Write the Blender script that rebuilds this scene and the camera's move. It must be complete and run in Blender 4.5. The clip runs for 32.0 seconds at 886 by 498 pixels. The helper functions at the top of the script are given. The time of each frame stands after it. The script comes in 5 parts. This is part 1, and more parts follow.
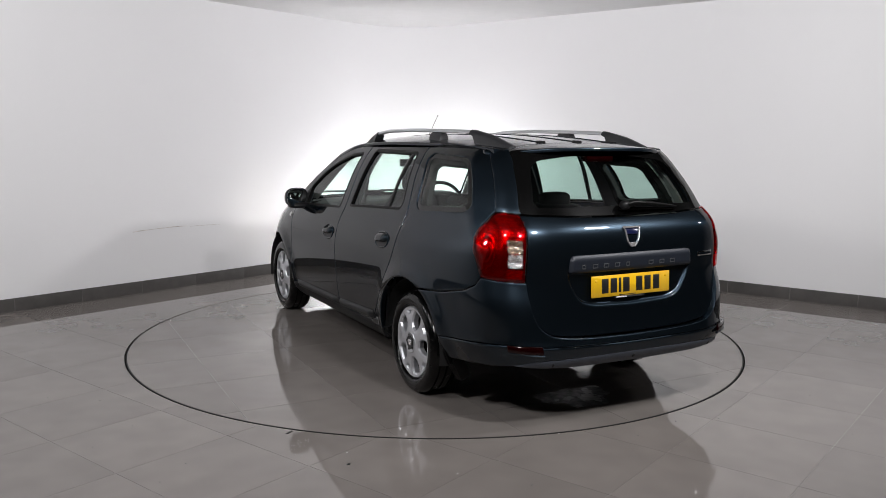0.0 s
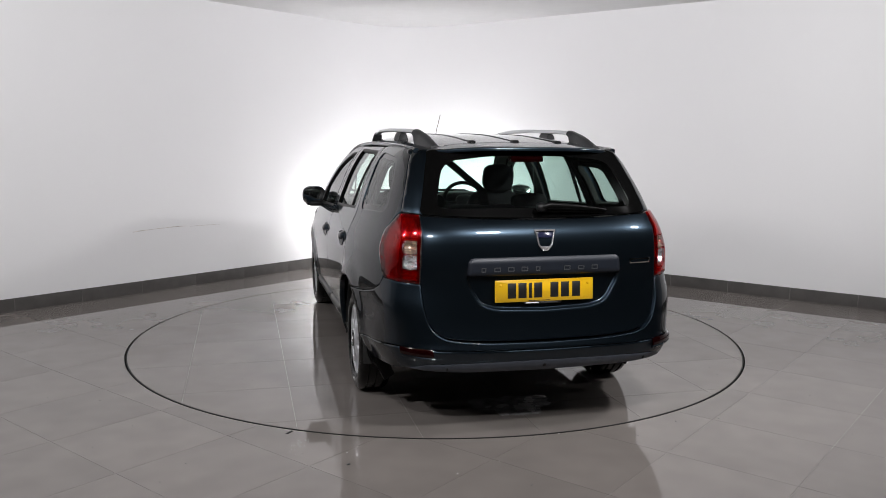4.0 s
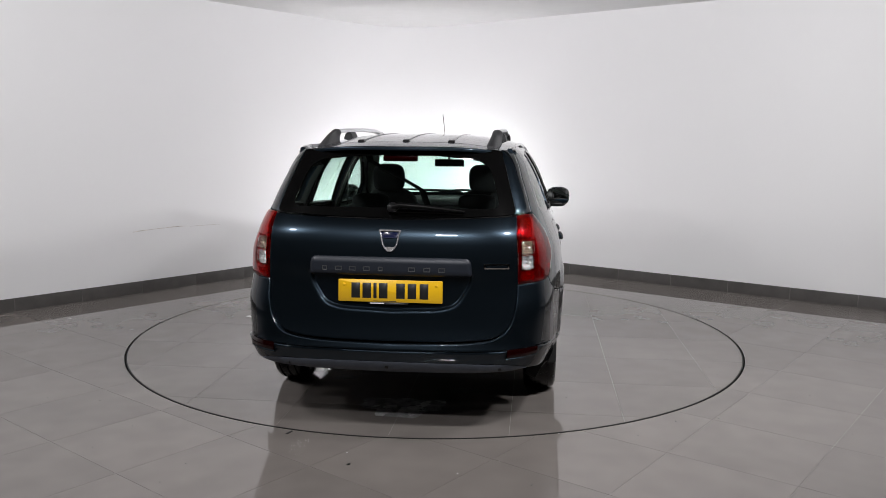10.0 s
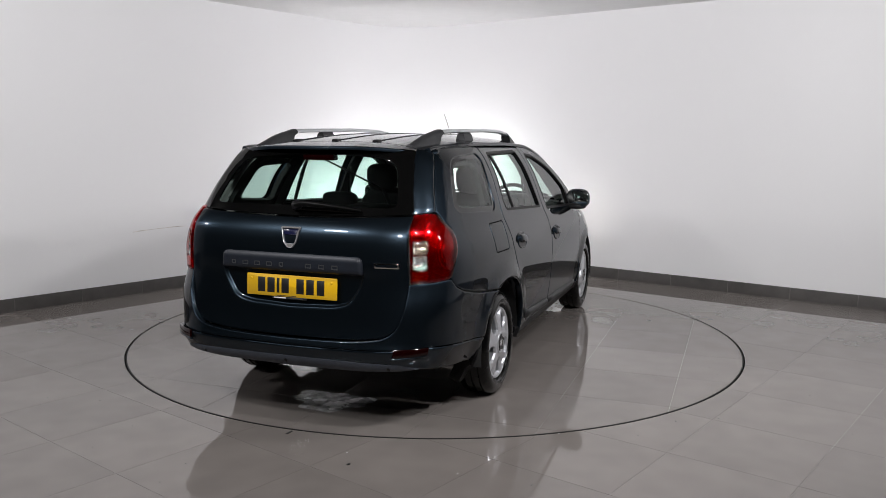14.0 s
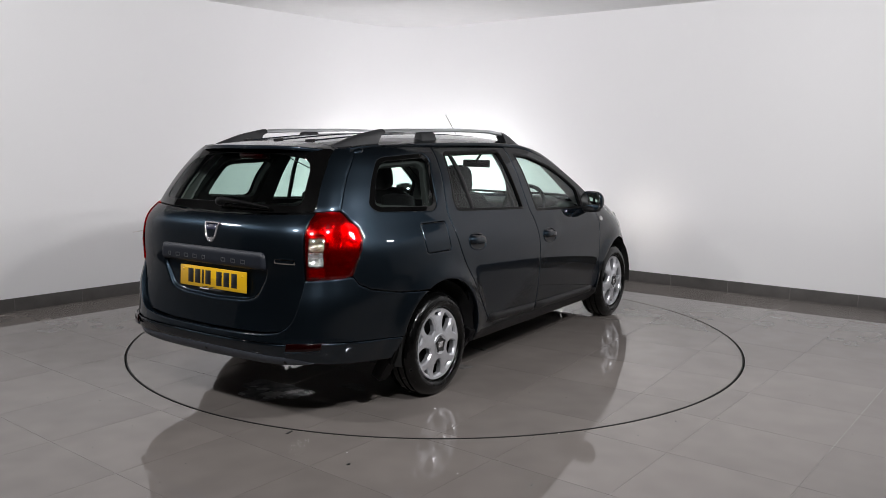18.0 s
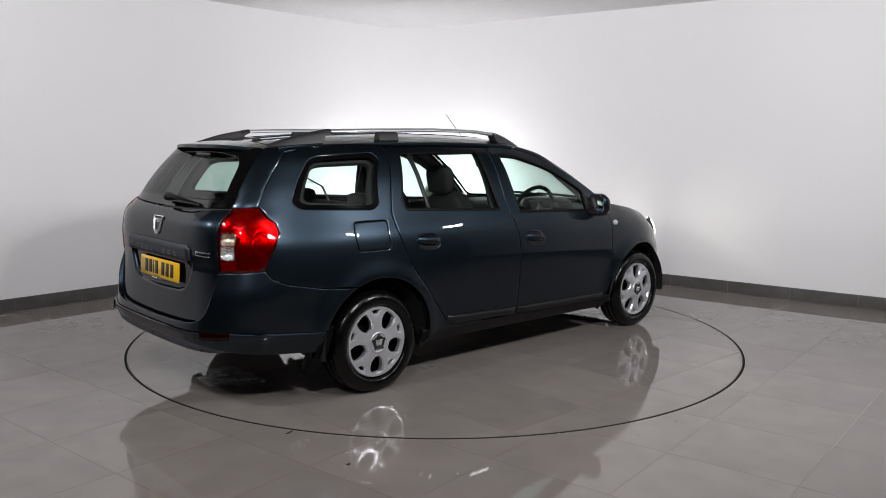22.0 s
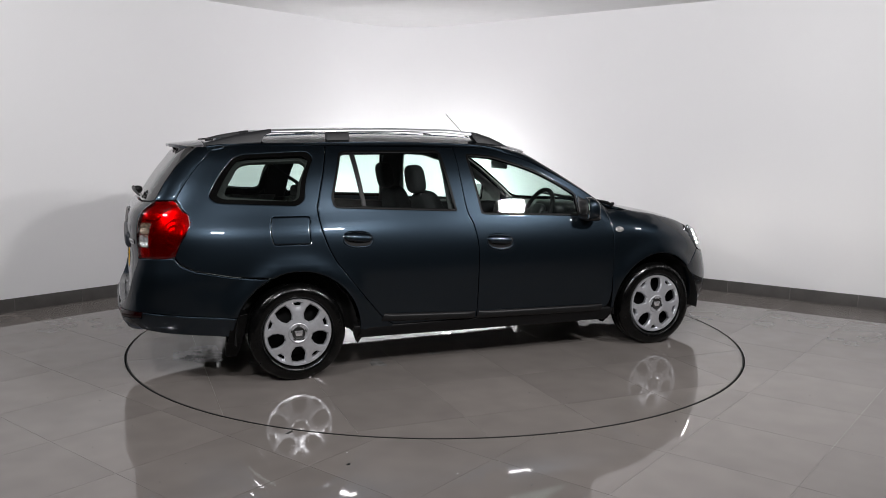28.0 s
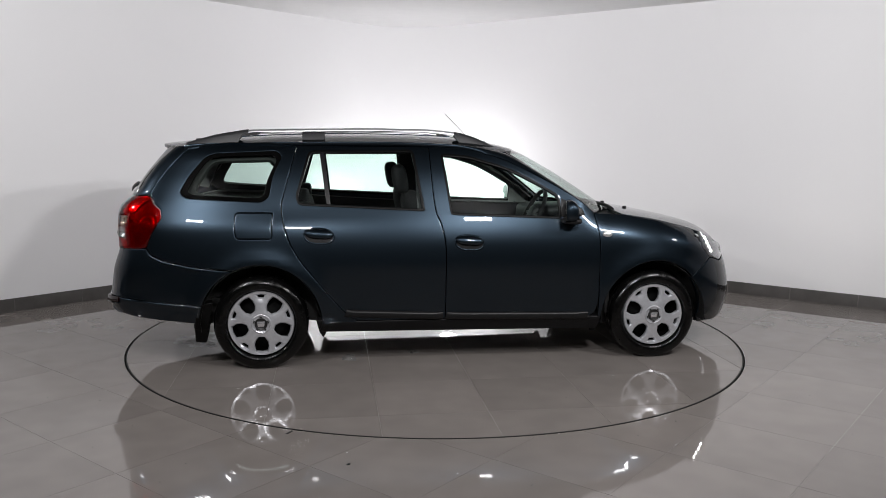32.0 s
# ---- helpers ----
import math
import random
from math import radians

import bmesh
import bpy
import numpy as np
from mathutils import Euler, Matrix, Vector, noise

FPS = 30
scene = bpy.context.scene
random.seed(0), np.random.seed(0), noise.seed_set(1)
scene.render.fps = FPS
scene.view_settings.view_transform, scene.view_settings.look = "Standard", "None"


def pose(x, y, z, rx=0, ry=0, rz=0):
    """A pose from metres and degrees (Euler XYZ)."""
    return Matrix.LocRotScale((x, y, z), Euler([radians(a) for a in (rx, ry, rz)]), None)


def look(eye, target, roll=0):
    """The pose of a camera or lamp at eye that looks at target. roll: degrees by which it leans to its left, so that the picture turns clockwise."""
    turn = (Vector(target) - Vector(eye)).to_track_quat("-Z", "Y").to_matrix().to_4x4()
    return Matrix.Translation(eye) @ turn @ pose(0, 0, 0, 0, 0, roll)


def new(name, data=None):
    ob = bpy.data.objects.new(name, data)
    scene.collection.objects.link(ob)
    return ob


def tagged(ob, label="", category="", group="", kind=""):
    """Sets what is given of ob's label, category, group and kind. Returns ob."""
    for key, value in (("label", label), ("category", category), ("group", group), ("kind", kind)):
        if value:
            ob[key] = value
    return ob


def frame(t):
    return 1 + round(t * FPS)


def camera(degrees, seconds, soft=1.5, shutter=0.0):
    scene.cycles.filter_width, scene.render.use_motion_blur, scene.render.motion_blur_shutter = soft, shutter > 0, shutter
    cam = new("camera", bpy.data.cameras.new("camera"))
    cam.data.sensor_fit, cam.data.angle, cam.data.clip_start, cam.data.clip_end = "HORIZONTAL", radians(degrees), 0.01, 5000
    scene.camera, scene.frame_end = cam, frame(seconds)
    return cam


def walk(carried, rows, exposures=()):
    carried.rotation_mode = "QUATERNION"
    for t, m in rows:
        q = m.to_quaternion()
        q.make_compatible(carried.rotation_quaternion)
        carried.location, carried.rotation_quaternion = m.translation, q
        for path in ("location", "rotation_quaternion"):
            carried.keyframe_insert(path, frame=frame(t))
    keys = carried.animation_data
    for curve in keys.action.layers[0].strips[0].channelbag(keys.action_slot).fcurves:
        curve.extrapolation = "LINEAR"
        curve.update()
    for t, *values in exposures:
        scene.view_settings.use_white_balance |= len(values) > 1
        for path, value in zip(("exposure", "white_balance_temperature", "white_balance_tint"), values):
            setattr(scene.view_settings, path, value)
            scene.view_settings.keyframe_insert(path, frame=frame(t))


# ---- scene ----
from mathutils.geometry import delaunay_2d_cdt

# ---------------------------------------------------------------- camera
cam = camera(57.38, 32.0, 0.7)
EYE = Vector((0.0, -6.1145, 1.4826))
YAW, PITCH, ROLL = radians(0.4785), radians(7.7305), 0.4058
AIM = EYE + Vector((math.sin(YAW) * math.cos(PITCH), math.cos(YAW) * math.cos(PITCH), -math.sin(PITCH)))
walk(cam, [(0.0, look(EYE, AIM, ROLL)), (32.0, look(EYE, AIM, ROLL))], [(0.0, 0.0), (32.0, 0.0)])

# ---------------------------------------------------------------- light
world = bpy.data.worlds.new("world")
scene.world = world
world.use_nodes = True
world.node_tree.nodes["Background"].inputs[0].default_value = (0.8, 0.85, 1.0, 1)
world.node_tree.nodes["Background"].inputs[1].default_value = 0.02


def area_lamp(name, eye, target, sx, sy, watts, spread=180, colour=(1.0, 0.983, 0.995)):
    data = bpy.data.lights.new(name, "AREA")
    data.shape, data.size, data.size_y, data.energy, data.color = "RECTANGLE", sx, sy, watts, colour
    data.spread = radians(spread)
    ob = new(name, data)
    ob.matrix_world = look(eye, target)
    return ob


# flood panels under the ceiling on the camera's side of the room, and two lamps standing in the corner behind the car
for x, y, watts in ((-4.2, -1.8, 27), (-2.2, -3.3, 40), (-0.5, -4.6, 46), (1.25, -3.6, 58), (2.75, -2.4, 57), (4.6, -1.1, 9)):
    area_lamp("flood_panel", (x, y, 2.66), (x * 0.25, 1.6, 0.5), 0.28, 0.13, watts, 175)
for x, y, z, watts in ((-0.90, 3.1, 0.56, 24), (0.15, 3.15, 0.92, 31)):
    back = bpy.data.lights.new("corner_lamp", "POINT")
    back.energy, back.shadow_soft_size, back.color = watts, 0.15, (1.0, 0.983, 0.995)
    new("corner_lamp", back).location = (x, y, z)


# ---------------------------------------------------------------- materials
def material(name, colour, rough=0.5, metal=0.0, coat=0.0, coat_rough=0.03, spec=0.5, vary=0.0, scale=30.0, bump=0.0, bump_scale=200.0, rough_vary=0.0,
             glow=0.0, glow_colour=None, random_tint=0.0, large=0.0, large_scale=1.5, edge=(1, 1, 1), coat_ior=1.5, detail=5):
    m = bpy.data.materials.new(name)
    m.use_nodes = True
    nt = m.node_tree
    b = nt.nodes["Principled BSDF"]
    b.inputs["Base Color"].default_value = (*colour, 1)
    b.inputs["Roughness"].default_value = rough
    b.inputs["Metallic"].default_value = metal
    b.inputs["Coat Weight"].default_value = coat
    b.inputs["Coat Roughness"].default_value = coat_rough
    b.inputs["Specular IOR Level"].default_value = spec
    b.inputs["Specular Tint"].default_value = (*edge, 1)
    b.inputs["Coat IOR"].default_value = coat_ior
    tc = nt.nodes.new("ShaderNodeTexCoord")
    where = tc.outputs["Object"]
    if random_tint:
        shift = nt.nodes.new("ShaderNodeVectorMath")
        shift.operation = "MULTIPLY_ADD"
        oinfo = nt.nodes.new("ShaderNodeObjectInfo")
        nt.links.new(oinfo.outputs["Random"], shift.inputs[0])
        shift.inputs[1].default_value = (31.0, 57.0, 11.0)
        nt.links.new(tc.outputs["Object"], shift.inputs[2])
        where = shift.outputs[0]
    if vary or large or random_tint:
        value = nt.nodes.new("ShaderNodeValue")
        value.outputs[0].default_value = 1.0
        out = value.outputs[0]
        for amount, sc in ((vary, scale), (large, large_scale)):
            if amount:
                no = nt.nodes.new("ShaderNodeTexNoise")
                no.inputs["Scale"].default_value = sc
                no.inputs["Detail"].default_value = detail
                nt.links.new(where, no.inputs["Vector"])
                mr = nt.nodes.new("ShaderNodeMapRange")
                mr.inputs[1].default_value, mr.inputs[2].default_value = 0.3, 0.7
                mr.inputs[3].default_value, mr.inputs[4].default_value = 1 - amount, 1 + amount
                nt.links.new(no.outputs["Fac"], mr.inputs[0])
                mu = nt.nodes.new("ShaderNodeMath")
                mu.operation = "MULTIPLY"
                nt.links.new(out, mu.inputs[0])
                nt.links.new(mr.outputs[0], mu.inputs[1])
                out = mu.outputs[0]
        if random_tint:
            oi = nt.nodes.new("ShaderNodeObjectInfo")
            mr = nt.nodes.new("ShaderNodeMapRange")
            mr.inputs[3].default_value, mr.inputs[4].default_value = 1 - random_tint, 1 + random_tint
            nt.links.new(oi.outputs["Random"], mr.inputs[0])
            mu = nt.nodes.new("ShaderNodeMath")
            mu.operation = "MULTIPLY"
            nt.links.new(out, mu.inputs[0])
            nt.links.new(mr.outputs[0], mu.inputs[1])
            out = mu.outputs[0]
        hs = nt.nodes.new("ShaderNodeHueSaturation")
        hs.inputs["Color"].default_value = (*colour, 1)
        nt.links.new(out, hs.inputs["Value"])
        nt.links.new(hs.outputs[0], b.inputs["Base Color"])
    if rough_vary:
        no = nt.nodes.new("ShaderNodeTexNoise")
        no.inputs["Scale"].default_value = scale * 0.4
        no.inputs["Detail"].default_value = 6
        nt.links.new(where, no.inputs["Vector"])
        mr = nt.nodes.new("ShaderNodeMapRange")
        mr.inputs[1].default_value, mr.inputs[2].default_value = 0.3, 0.7
        mr.inputs[3].default_value, mr.inputs[4].default_value = max(0.0, rough - rough_vary), rough + rough_vary
        nt.links.new(no.outputs["Fac"], mr.inputs[0])
        nt.links.new(mr.outputs[0], b.inputs["Roughness"])
    if bump:
        no = nt.nodes.new("ShaderNodeTexNoise")
        no.inputs["Scale"].default_value = bump_scale
        no.inputs["Detail"].default_value = 3
        nt.links.new(where, no.inputs["Vector"])
        bp = nt.nodes.new("ShaderNodeBump")
        bp.inputs["Strength"].default_value = bump
        bp.inputs["Distance"].default_value = 0.002
        nt.links.new(no.outputs["Fac"], bp.inputs["Height"])
        nt.links.new(bp.outputs[0], b.inputs["Normal"])
    if glow:
        b.inputs["Emission Color"].default_value = (*(glow_colour or colour), 1)
        b.inputs["Emission Strength"].default_value = glow
    return m


def glass_material(name, tint, gloss=0.02):
    """Thin sheet glass: tinted see-through with a mirror coat that follows Fresnel."""
    m = bpy.data.materials.new(name)
    m.use_nodes = True
    nt = m.node_tree
    nt.nodes.remove(nt.nodes["Principled BSDF"])
    tr = nt.nodes.new("ShaderNodeBsdfTransparent")
    tr.inputs[0].default_value = (*tint, 1)
    gl = nt.nodes.new("ShaderNodeBsdfGlossy")
    gl.inputs["Roughness"].default_value = gloss
    lw = nt.nodes.new("ShaderNodeLayerWeight")
    lw.inputs["Blend"].default_value = 0.5
    po = nt.nodes.new("ShaderNodeMath")
    po.operation = "POWER"
    po.inputs[1].default_value = 5.0
    nt.links.new(lw.outputs["Facing"], po.inputs[0])
    fr = nt.nodes.new("ShaderNodeMapRange")
    fr.inputs[3].default_value, fr.inputs[4].default_value = 0.045, 1.0
    nt.links.new(po.outputs[0], fr.inputs[0])
    mx = nt.nodes.new("ShaderNodeMixShader")
    nt.links.new(fr.outputs[0], mx.inputs[0])
    nt.links.new(tr.outputs[0], mx.inputs[1])
    nt.links.new(gl.outputs[0], mx.inputs[2])
    nt.links.new(mx.outputs[0], nt.nodes["Material Output"].inputs["Surface"])
    return m


PAINT = material("slate_metallic_paint", (0.0185, 0.0275, 0.0372), 0.335, 0.94, 1.0, 0.02, 0.5, 0.12, 900, 0, 0, edge=(0.15, 0.18, 0.22), coat_ior=1.38)
SATIN = material("satin_black_trim", (0.006, 0.006, 0.0065), 0.40, 0, 0, spec=0.28, bump=0.08, bump_scale=900, vary=0.1)
PLASTIC = material("grained_dark_plastic", (0.013, 0.0135, 0.015), 0.5, 0, 0, bump=0.15, bump_scale=700, vary=0.15)
VALANCE = material("blue_grey_plastic", (0.040, 0.047, 0.062), 0.5, 0, 0, bump=0.1, bump_scale=700, vary=0.12)
RUBBER = material("tyre_rubber", (0.002, 0.002, 0.002), 0.19, 0, 0.0, 0.10, spec=0.30, vary=0.2, scale=60, bump=0.5, bump_scale=70, rough_vary=0.11)
# near black in place of body paint; the low shade is in the colour
SILL_SHADE = material("shaded_black_sill", (0.004, 0.004, 0.0045), 0.45, spec=0.2, bump=0.2, bump_scale=500)
RIM_BLACK = material("black_steel_rim", (0.0012, 0.0012, 0.0012), 0.5, spec=0.1)
SEAL = material("black_rubber_seal", (0.0018, 0.0018, 0.0018), 0.4, spec=0.12)
DARK = material("underbody_black", (0.006, 0.006, 0.006), 0.7)
GLASS = glass_material("window_glass", (0.80, 0.92, 0.875))
REAR_GLASS = glass_material("rear_window_glass", (0.62, 0.78, 0.72))
TRIM_SILVER = material("silver_wheel_trim", (0.58, 0.59, 0.62), 0.30, 0.68, 0.25, vary=0.06, scale=50)
CHROME = material("chrome", (0.75, 0.75, 0.77), 0.16, 0.8)
RAIL_GREY = material("satin_aluminium", (0.62, 0.63, 0.65), 0.28, 0.9)
LAMP_RED = glass_material("red_lamp_lens", (0.62, 0.003, 0.012), 0.012)
LENS_CLEAR = glass_material("clear_lens", (0.92, 0.93, 0.93), 0.012)
BOWL = material("lamp_reflector_bowl", (0.78, 0.78, 0.79), 0.17, 0.75, vary=0.3, scale=90, bump=0.6, bump_scale=130)
BOWL_SHELL = material("lamp_inner_shell", (0.52, 0.50, 0.50), 0.24, 0.85, vary=0.25, scale=30, bump=0.06, bump_scale=60)
BOWL_AMBER = material("amber_reflector_bowl", (0.58, 0.46, 0.36), 0.16, 0.8, vary=0.5, scale=90, bump=0.6, bump_scale=130)
LAMP_CLEAR = material("clear_lamp_lens", (0.50, 0.49, 0.48), 0.16, 0.6, 1.0, 0.02, vary=0.3, scale=60, bump=0.8, bump_scale=55)
HEAD_LENS = material("headlamp_lens", (0.24, 0.25, 0.26), 0.14, 0.75, 1.0, 0.015, vary=0.3, scale=30)
PLATE = material("yellow_number_plate", (0.72, 0.42, 0.008), 0.35, 0, 0.4, vary=0.05, scale=200)
INK = material("black_ink", (0.01, 0.01, 0.01), 0.4)
CLOTH = material("charcoal_seat_cloth", (0.006, 0.006, 0.007), 0.9, bump=0.3, bump_scale=500, vary=0.3, scale=120)
HEADLINER = material("grey_headliner", (0.30, 0.30, 0.29), 0.95, vary=0.08, scale=80)
TILE = material("grey_porcelain_tile", (0.181, 0.163, 0.152), 0.035, 0, 0, spec=0.5, vary=0.06, scale=5, random_tint=0.05, large=0.05, large_scale=1.6, detail=1)
GROUT = material("brown_grout", (0.168, 0.151, 0.139), 0.4, vary=0.3, scale=20)
PALE_GROUT = material("pale_grey_grout", (0.155, 0.146, 0.140), 0.7, vary=0.2, scale=20)
SKIRT = material("dark_grey_skirting_tile", (0.092, 0.087, 0.083), 0.35, vary=0.16, scale=9, random_tint=0.08)
WALL = material("white_matt_wall", (0.80, 0.80, 0.81), 0.75, large=0.015, large_scale=0.5)
# puddle film; its pale base colour stands in for light the ripples mirror
WATER = material("water_film_painted_sheen", (0.27, 0.265, 0.265), 0.24, 0, 0, spec=1.0, vary=0.5, scale=18, bump=1.0, bump_scale=42, rough_vary=0.12)
SCUFF = material("brown_scuff", (0.62, 0.585, 0.555), 0.8, vary=0.3, scale=30)
DARK_WALL = material("dark_grey_wall", (0.018, 0.018, 0.019), 0.9, vary=0.05, scale=5)
CEIL = material("white_ceiling", (0.77, 0.77, 0.775), 0.9, vary=0.015, scale=6)
INK_GLOSS = material("black_glass_border", (0.0018, 0.0018, 0.0018), 0.03, spec=0.45)
MIRROR = material("mirror_glass", (0.85, 0.88, 0.87), 0.02, 1.0)
GARNISH = material("dark_grey_satin_plastic", (0.010, 0.013, 0.020), 0.45, 0.2, 0, bump=0.06, bump_scale=800, vary=0.1)
LETTER = material("dark_chrome_letters", (0.14, 0.145, 0.15), 0.34, 0.8)
BADGE = material("bright_chrome_badge", (0.55, 0.56, 0.57), 0.08, 1.0)
# darkened copy of the grey-green lining, with cabin shade put into the colour
DIM_LINING = material("dimmed_green_grey_lining", (0.010, 0.0115, 0.0105), 0.85, vary=0.1, scale=60)
DOOR_LINING = material("grey_green_door_lining", (0.20, 0.215, 0.205), 0.85, vary=0.1, scale=60)
DAMP = material("damp_patch", (0.17, 0.165, 0.16), 0.10, spec=0.7, vary=0.3, scale=18, bump=0.6, bump_scale=42)
LETTER_WHITE = material("white_print", (0.75, 0.75, 0.75), 0.5)
BLUE_INK = material("dark_blue_enamel", (0.004, 0.006, 0.030), 0.2, 0, 0.5)
REFLECTOR = material("dark_red_reflector", (0.006, 0.0003, 0.0004), 0.10, 0, 0.2, 0.03, spec=0.3)
GAP = material("black_gap", (0.004, 0.004, 0.004), 0.8)
LED = material("daytime_light", (1, 1, 1), 0.3, glow=60.0, glow_colour=(1.0, 0.97, 0.92))
BEAM = material("lit_lamp_bulb", (1, 1, 1), 0.3, glow=900.0, glow_colour=(1.0, 0.93, 0.84))


# ---------------------------------------------------------------- mesh helpers
def mesh_object(name, bm, mat, parent=None, label="", smooth=40):
    bmesh.ops.recalc_face_normals(bm, faces=bm.faces)
    me = bpy.data.meshes.new(name)
    if smooth:
        lim = math.cos(radians(smooth))
        for f in bm.faces:
            f.smooth = True
        for e in bm.edges:
            if len(e.link_faces) == 2:
                e.smooth = e.link_faces[0].normal.dot(e.link_faces[1].normal) > lim
    bm.to_mesh(me)
    bm.free()
    for mm in (mat if isinstance(mat, (list, tuple)) else [mat]):
        me.materials.append(mm)
    ob = new(name, me)
    if parent:
        ob.parent = parent
    if label:
        tagged(ob, label)
    return ob


def part(name, bm, mat, parent, label="", smooth=50):
    return mesh_object(name, bm, mat, parent, label, smooth)


def add_box(bm, lo, hi, m=None, bevel=0.0):
    r = bmesh.ops.create_cube(bm, size=1.0)
    vs = r["verts"]
    c = [(a + b) / 2 for a, b in zip(lo, hi)]
    s = [abs(b - a) for a, b in zip(lo, hi)]
    for v in vs:
        v.co = Vector((c[0] + v.co.x * s[0], c[1] + v.co.y * s[1], c[2] + v.co.z * s[2]))
    if bevel:
        es = {e for v in vs for e in v.link_edges}
        r = bmesh.ops.bevel(bm, geom=list(es), offset=bevel, segments=2, affect="EDGES", profile=0.7)
        vs = list({v for f in r["faces"] for v in f.verts} | {v for v in vs if v.is_valid})
    if m is not None:
        bmesh.ops.transform(bm, matrix=m, verts=vs)
    return vs


def box_bm(lo, hi, bevel=0.0, m=None):
    bm = bmesh.new()
    add_box(bm, lo, hi, m, bevel)
    return bm


def revolve(bm, profile, n=48, axis="x", centre=(0, 0, 0), closed=False):
    """profile: (along axis, radius)."""
    rings = []
    for a, r in profile:
        ring = []
        for i in range(n):
            t = 2 * math.pi * i / n
            p = (a, r * math.cos(t), r * math.sin(t)) if axis == "x" else (r * math.cos(t), r * math.sin(t), a)
            ring.append(bm.verts.new(Vector(p) + Vector(centre)))
        rings.append(ring)
    pairs = list(zip(rings[:-1], rings[1:]))
    if closed:
        pairs.append((rings[-1], rings[0]))
    for a, b in pairs:
        for i in range(n):
            bm.faces.new((a[i], a[(i + 1) % n], b[(i + 1) % n], b[i]))
    return rings


def tube(bm, pts, radius, n=8, flat=1.0, up=(0, 0, 1)):
    """A swept rod; radius may be a list; flat squeezes it along the up direction."""
    pts = [Vector(p) for p in pts]
    rings = []
    for i, p in enumerate(pts):
        d = (pts[min(i + 1, len(pts) - 1)] - pts[max(i - 1, 0)]).normalized()
        s = d.cross(Vector(up)).normalized()
        u = s.cross(d).normalized()
        r = radius[i] if isinstance(radius, (list, tuple)) else radius
        rings.append([bm.verts.new(p + s * r * math.cos(2 * math.pi * k / n) + u * r * flat * math.sin(2 * math.pi * k / n)) for k in range(n)])
    for a, b in zip(rings[:-1], rings[1:]):
        for k in range(n):
            bm.faces.new((a[k], a[(k + 1) % n], b[(k + 1) % n], b[k]))
    bm.faces.new(rings[0])
    bm.faces.new(list(reversed(rings[-1])))


def interp(x, xs, ys):
    return float(np.interp(x, xs, ys))


def smooth_curve(pts, k=6):
    """Catmull-Rom through points of any dimension."""
    P = [np.array(p, float) for p in pts]
    P = [2 * P[0] - P[1]] + P + [2 * P[-1] - P[-2]]
    out = []
    for i in range(1, len(P) - 2):
        for j in range(k):
            t = j / k
            a, b, c, d = P[i - 1:i + 3]
            out.append(tuple(0.5 * ((2 * b) + (c - a) * t + (2 * a - 5 * b + 4 * c - d) * t * t + (3 * b - a - 3 * c + d) * t ** 3)))
    out.append(tuple(P[-2]))
    return out


def rounded(poly, r=0.02, n=4):
    """Rounds the corners of a closed 2D polygon; a point may carry its own radius."""
    out = []
    N = len(poly)
    for i in range(N):
        p = Vector(poly[i][:2])
        a, b = Vector(poly[i - 1][:2]), Vector(poly[(i + 1) % N][:2])
        rr = poly[i][2] if len(poly[i]) > 2 else r
        d1, d2 = (a - p), (b - p)
        l1, l2 = d1.length, d2.length
        if rr <= 0 or l1 < 1e-6 or l2 < 1e-6:
            out.append(tuple(p))
            continue
        t = min(rr, l1 * 0.45, l2 * 0.45)
        A, B = p + d1 / l1 * t, p + d2 / l2 * t
        for k in range(n + 1):
            s = k / n
            out.append(tuple(A * (1 - s) ** 2 + p * 2 * s * (1 - s) + B * s * s))
    return out


def offset_poly(poly, d):
    """Moves a closed polygon inwards by d (outwards if negative)."""
    P = [Vector(p) for p in poly]
    N = len(P)
    area = sum(P[i].x * P[(i + 1) % N].y - P[(i + 1) % N].x * P[i].y for i in range(N))
    s = 1 if area > 0 else -1
    out = []
    for i in range(N):
        a, b, c = P[i - 1], P[i], P[(i + 1) % N]
        e1, e2 = (b - a), (c - b)
        if e1.length < 1e-9:
            e1 = e2
        if e2.length < 1e-9:
            e2 = e1
        e1, e2 = e1.normalized(), e2.normalized()
        n = Vector((-e1.y - e2.y, e1.x + e2.x)) * s
        if n.length < 1e-6:
            n = Vector((-e1.y, e1.x)) * s
        n.normalize()
        k = max(0.5, n.dot(Vector((-e1.y, e1.x)) * s))
        out.append(tuple(b + n * d / k))
    return out


def inside(p, poly):
    x, y = p
    c = False
    j = len(poly) - 1
    for i in range(len(poly)):
        xi, yi = poly[i]
        xj, yj = poly[j]
        if (yi > y) != (yj > y) and x < (xj - xi) * (y - yi) / (yj - yi) + xi:
            c = not c
        j = i
    return c


def divide(poly, g):
    out = []
    for i in range(len(poly)):
        a, b = Vector(poly[i]), Vector(poly[(i + 1) % len(poly)])
        n = max(1, int(math.ceil((b - a).length / g)))
        out += [tuple(a.lerp(b, k / n)) for k in range(n)]
    return out


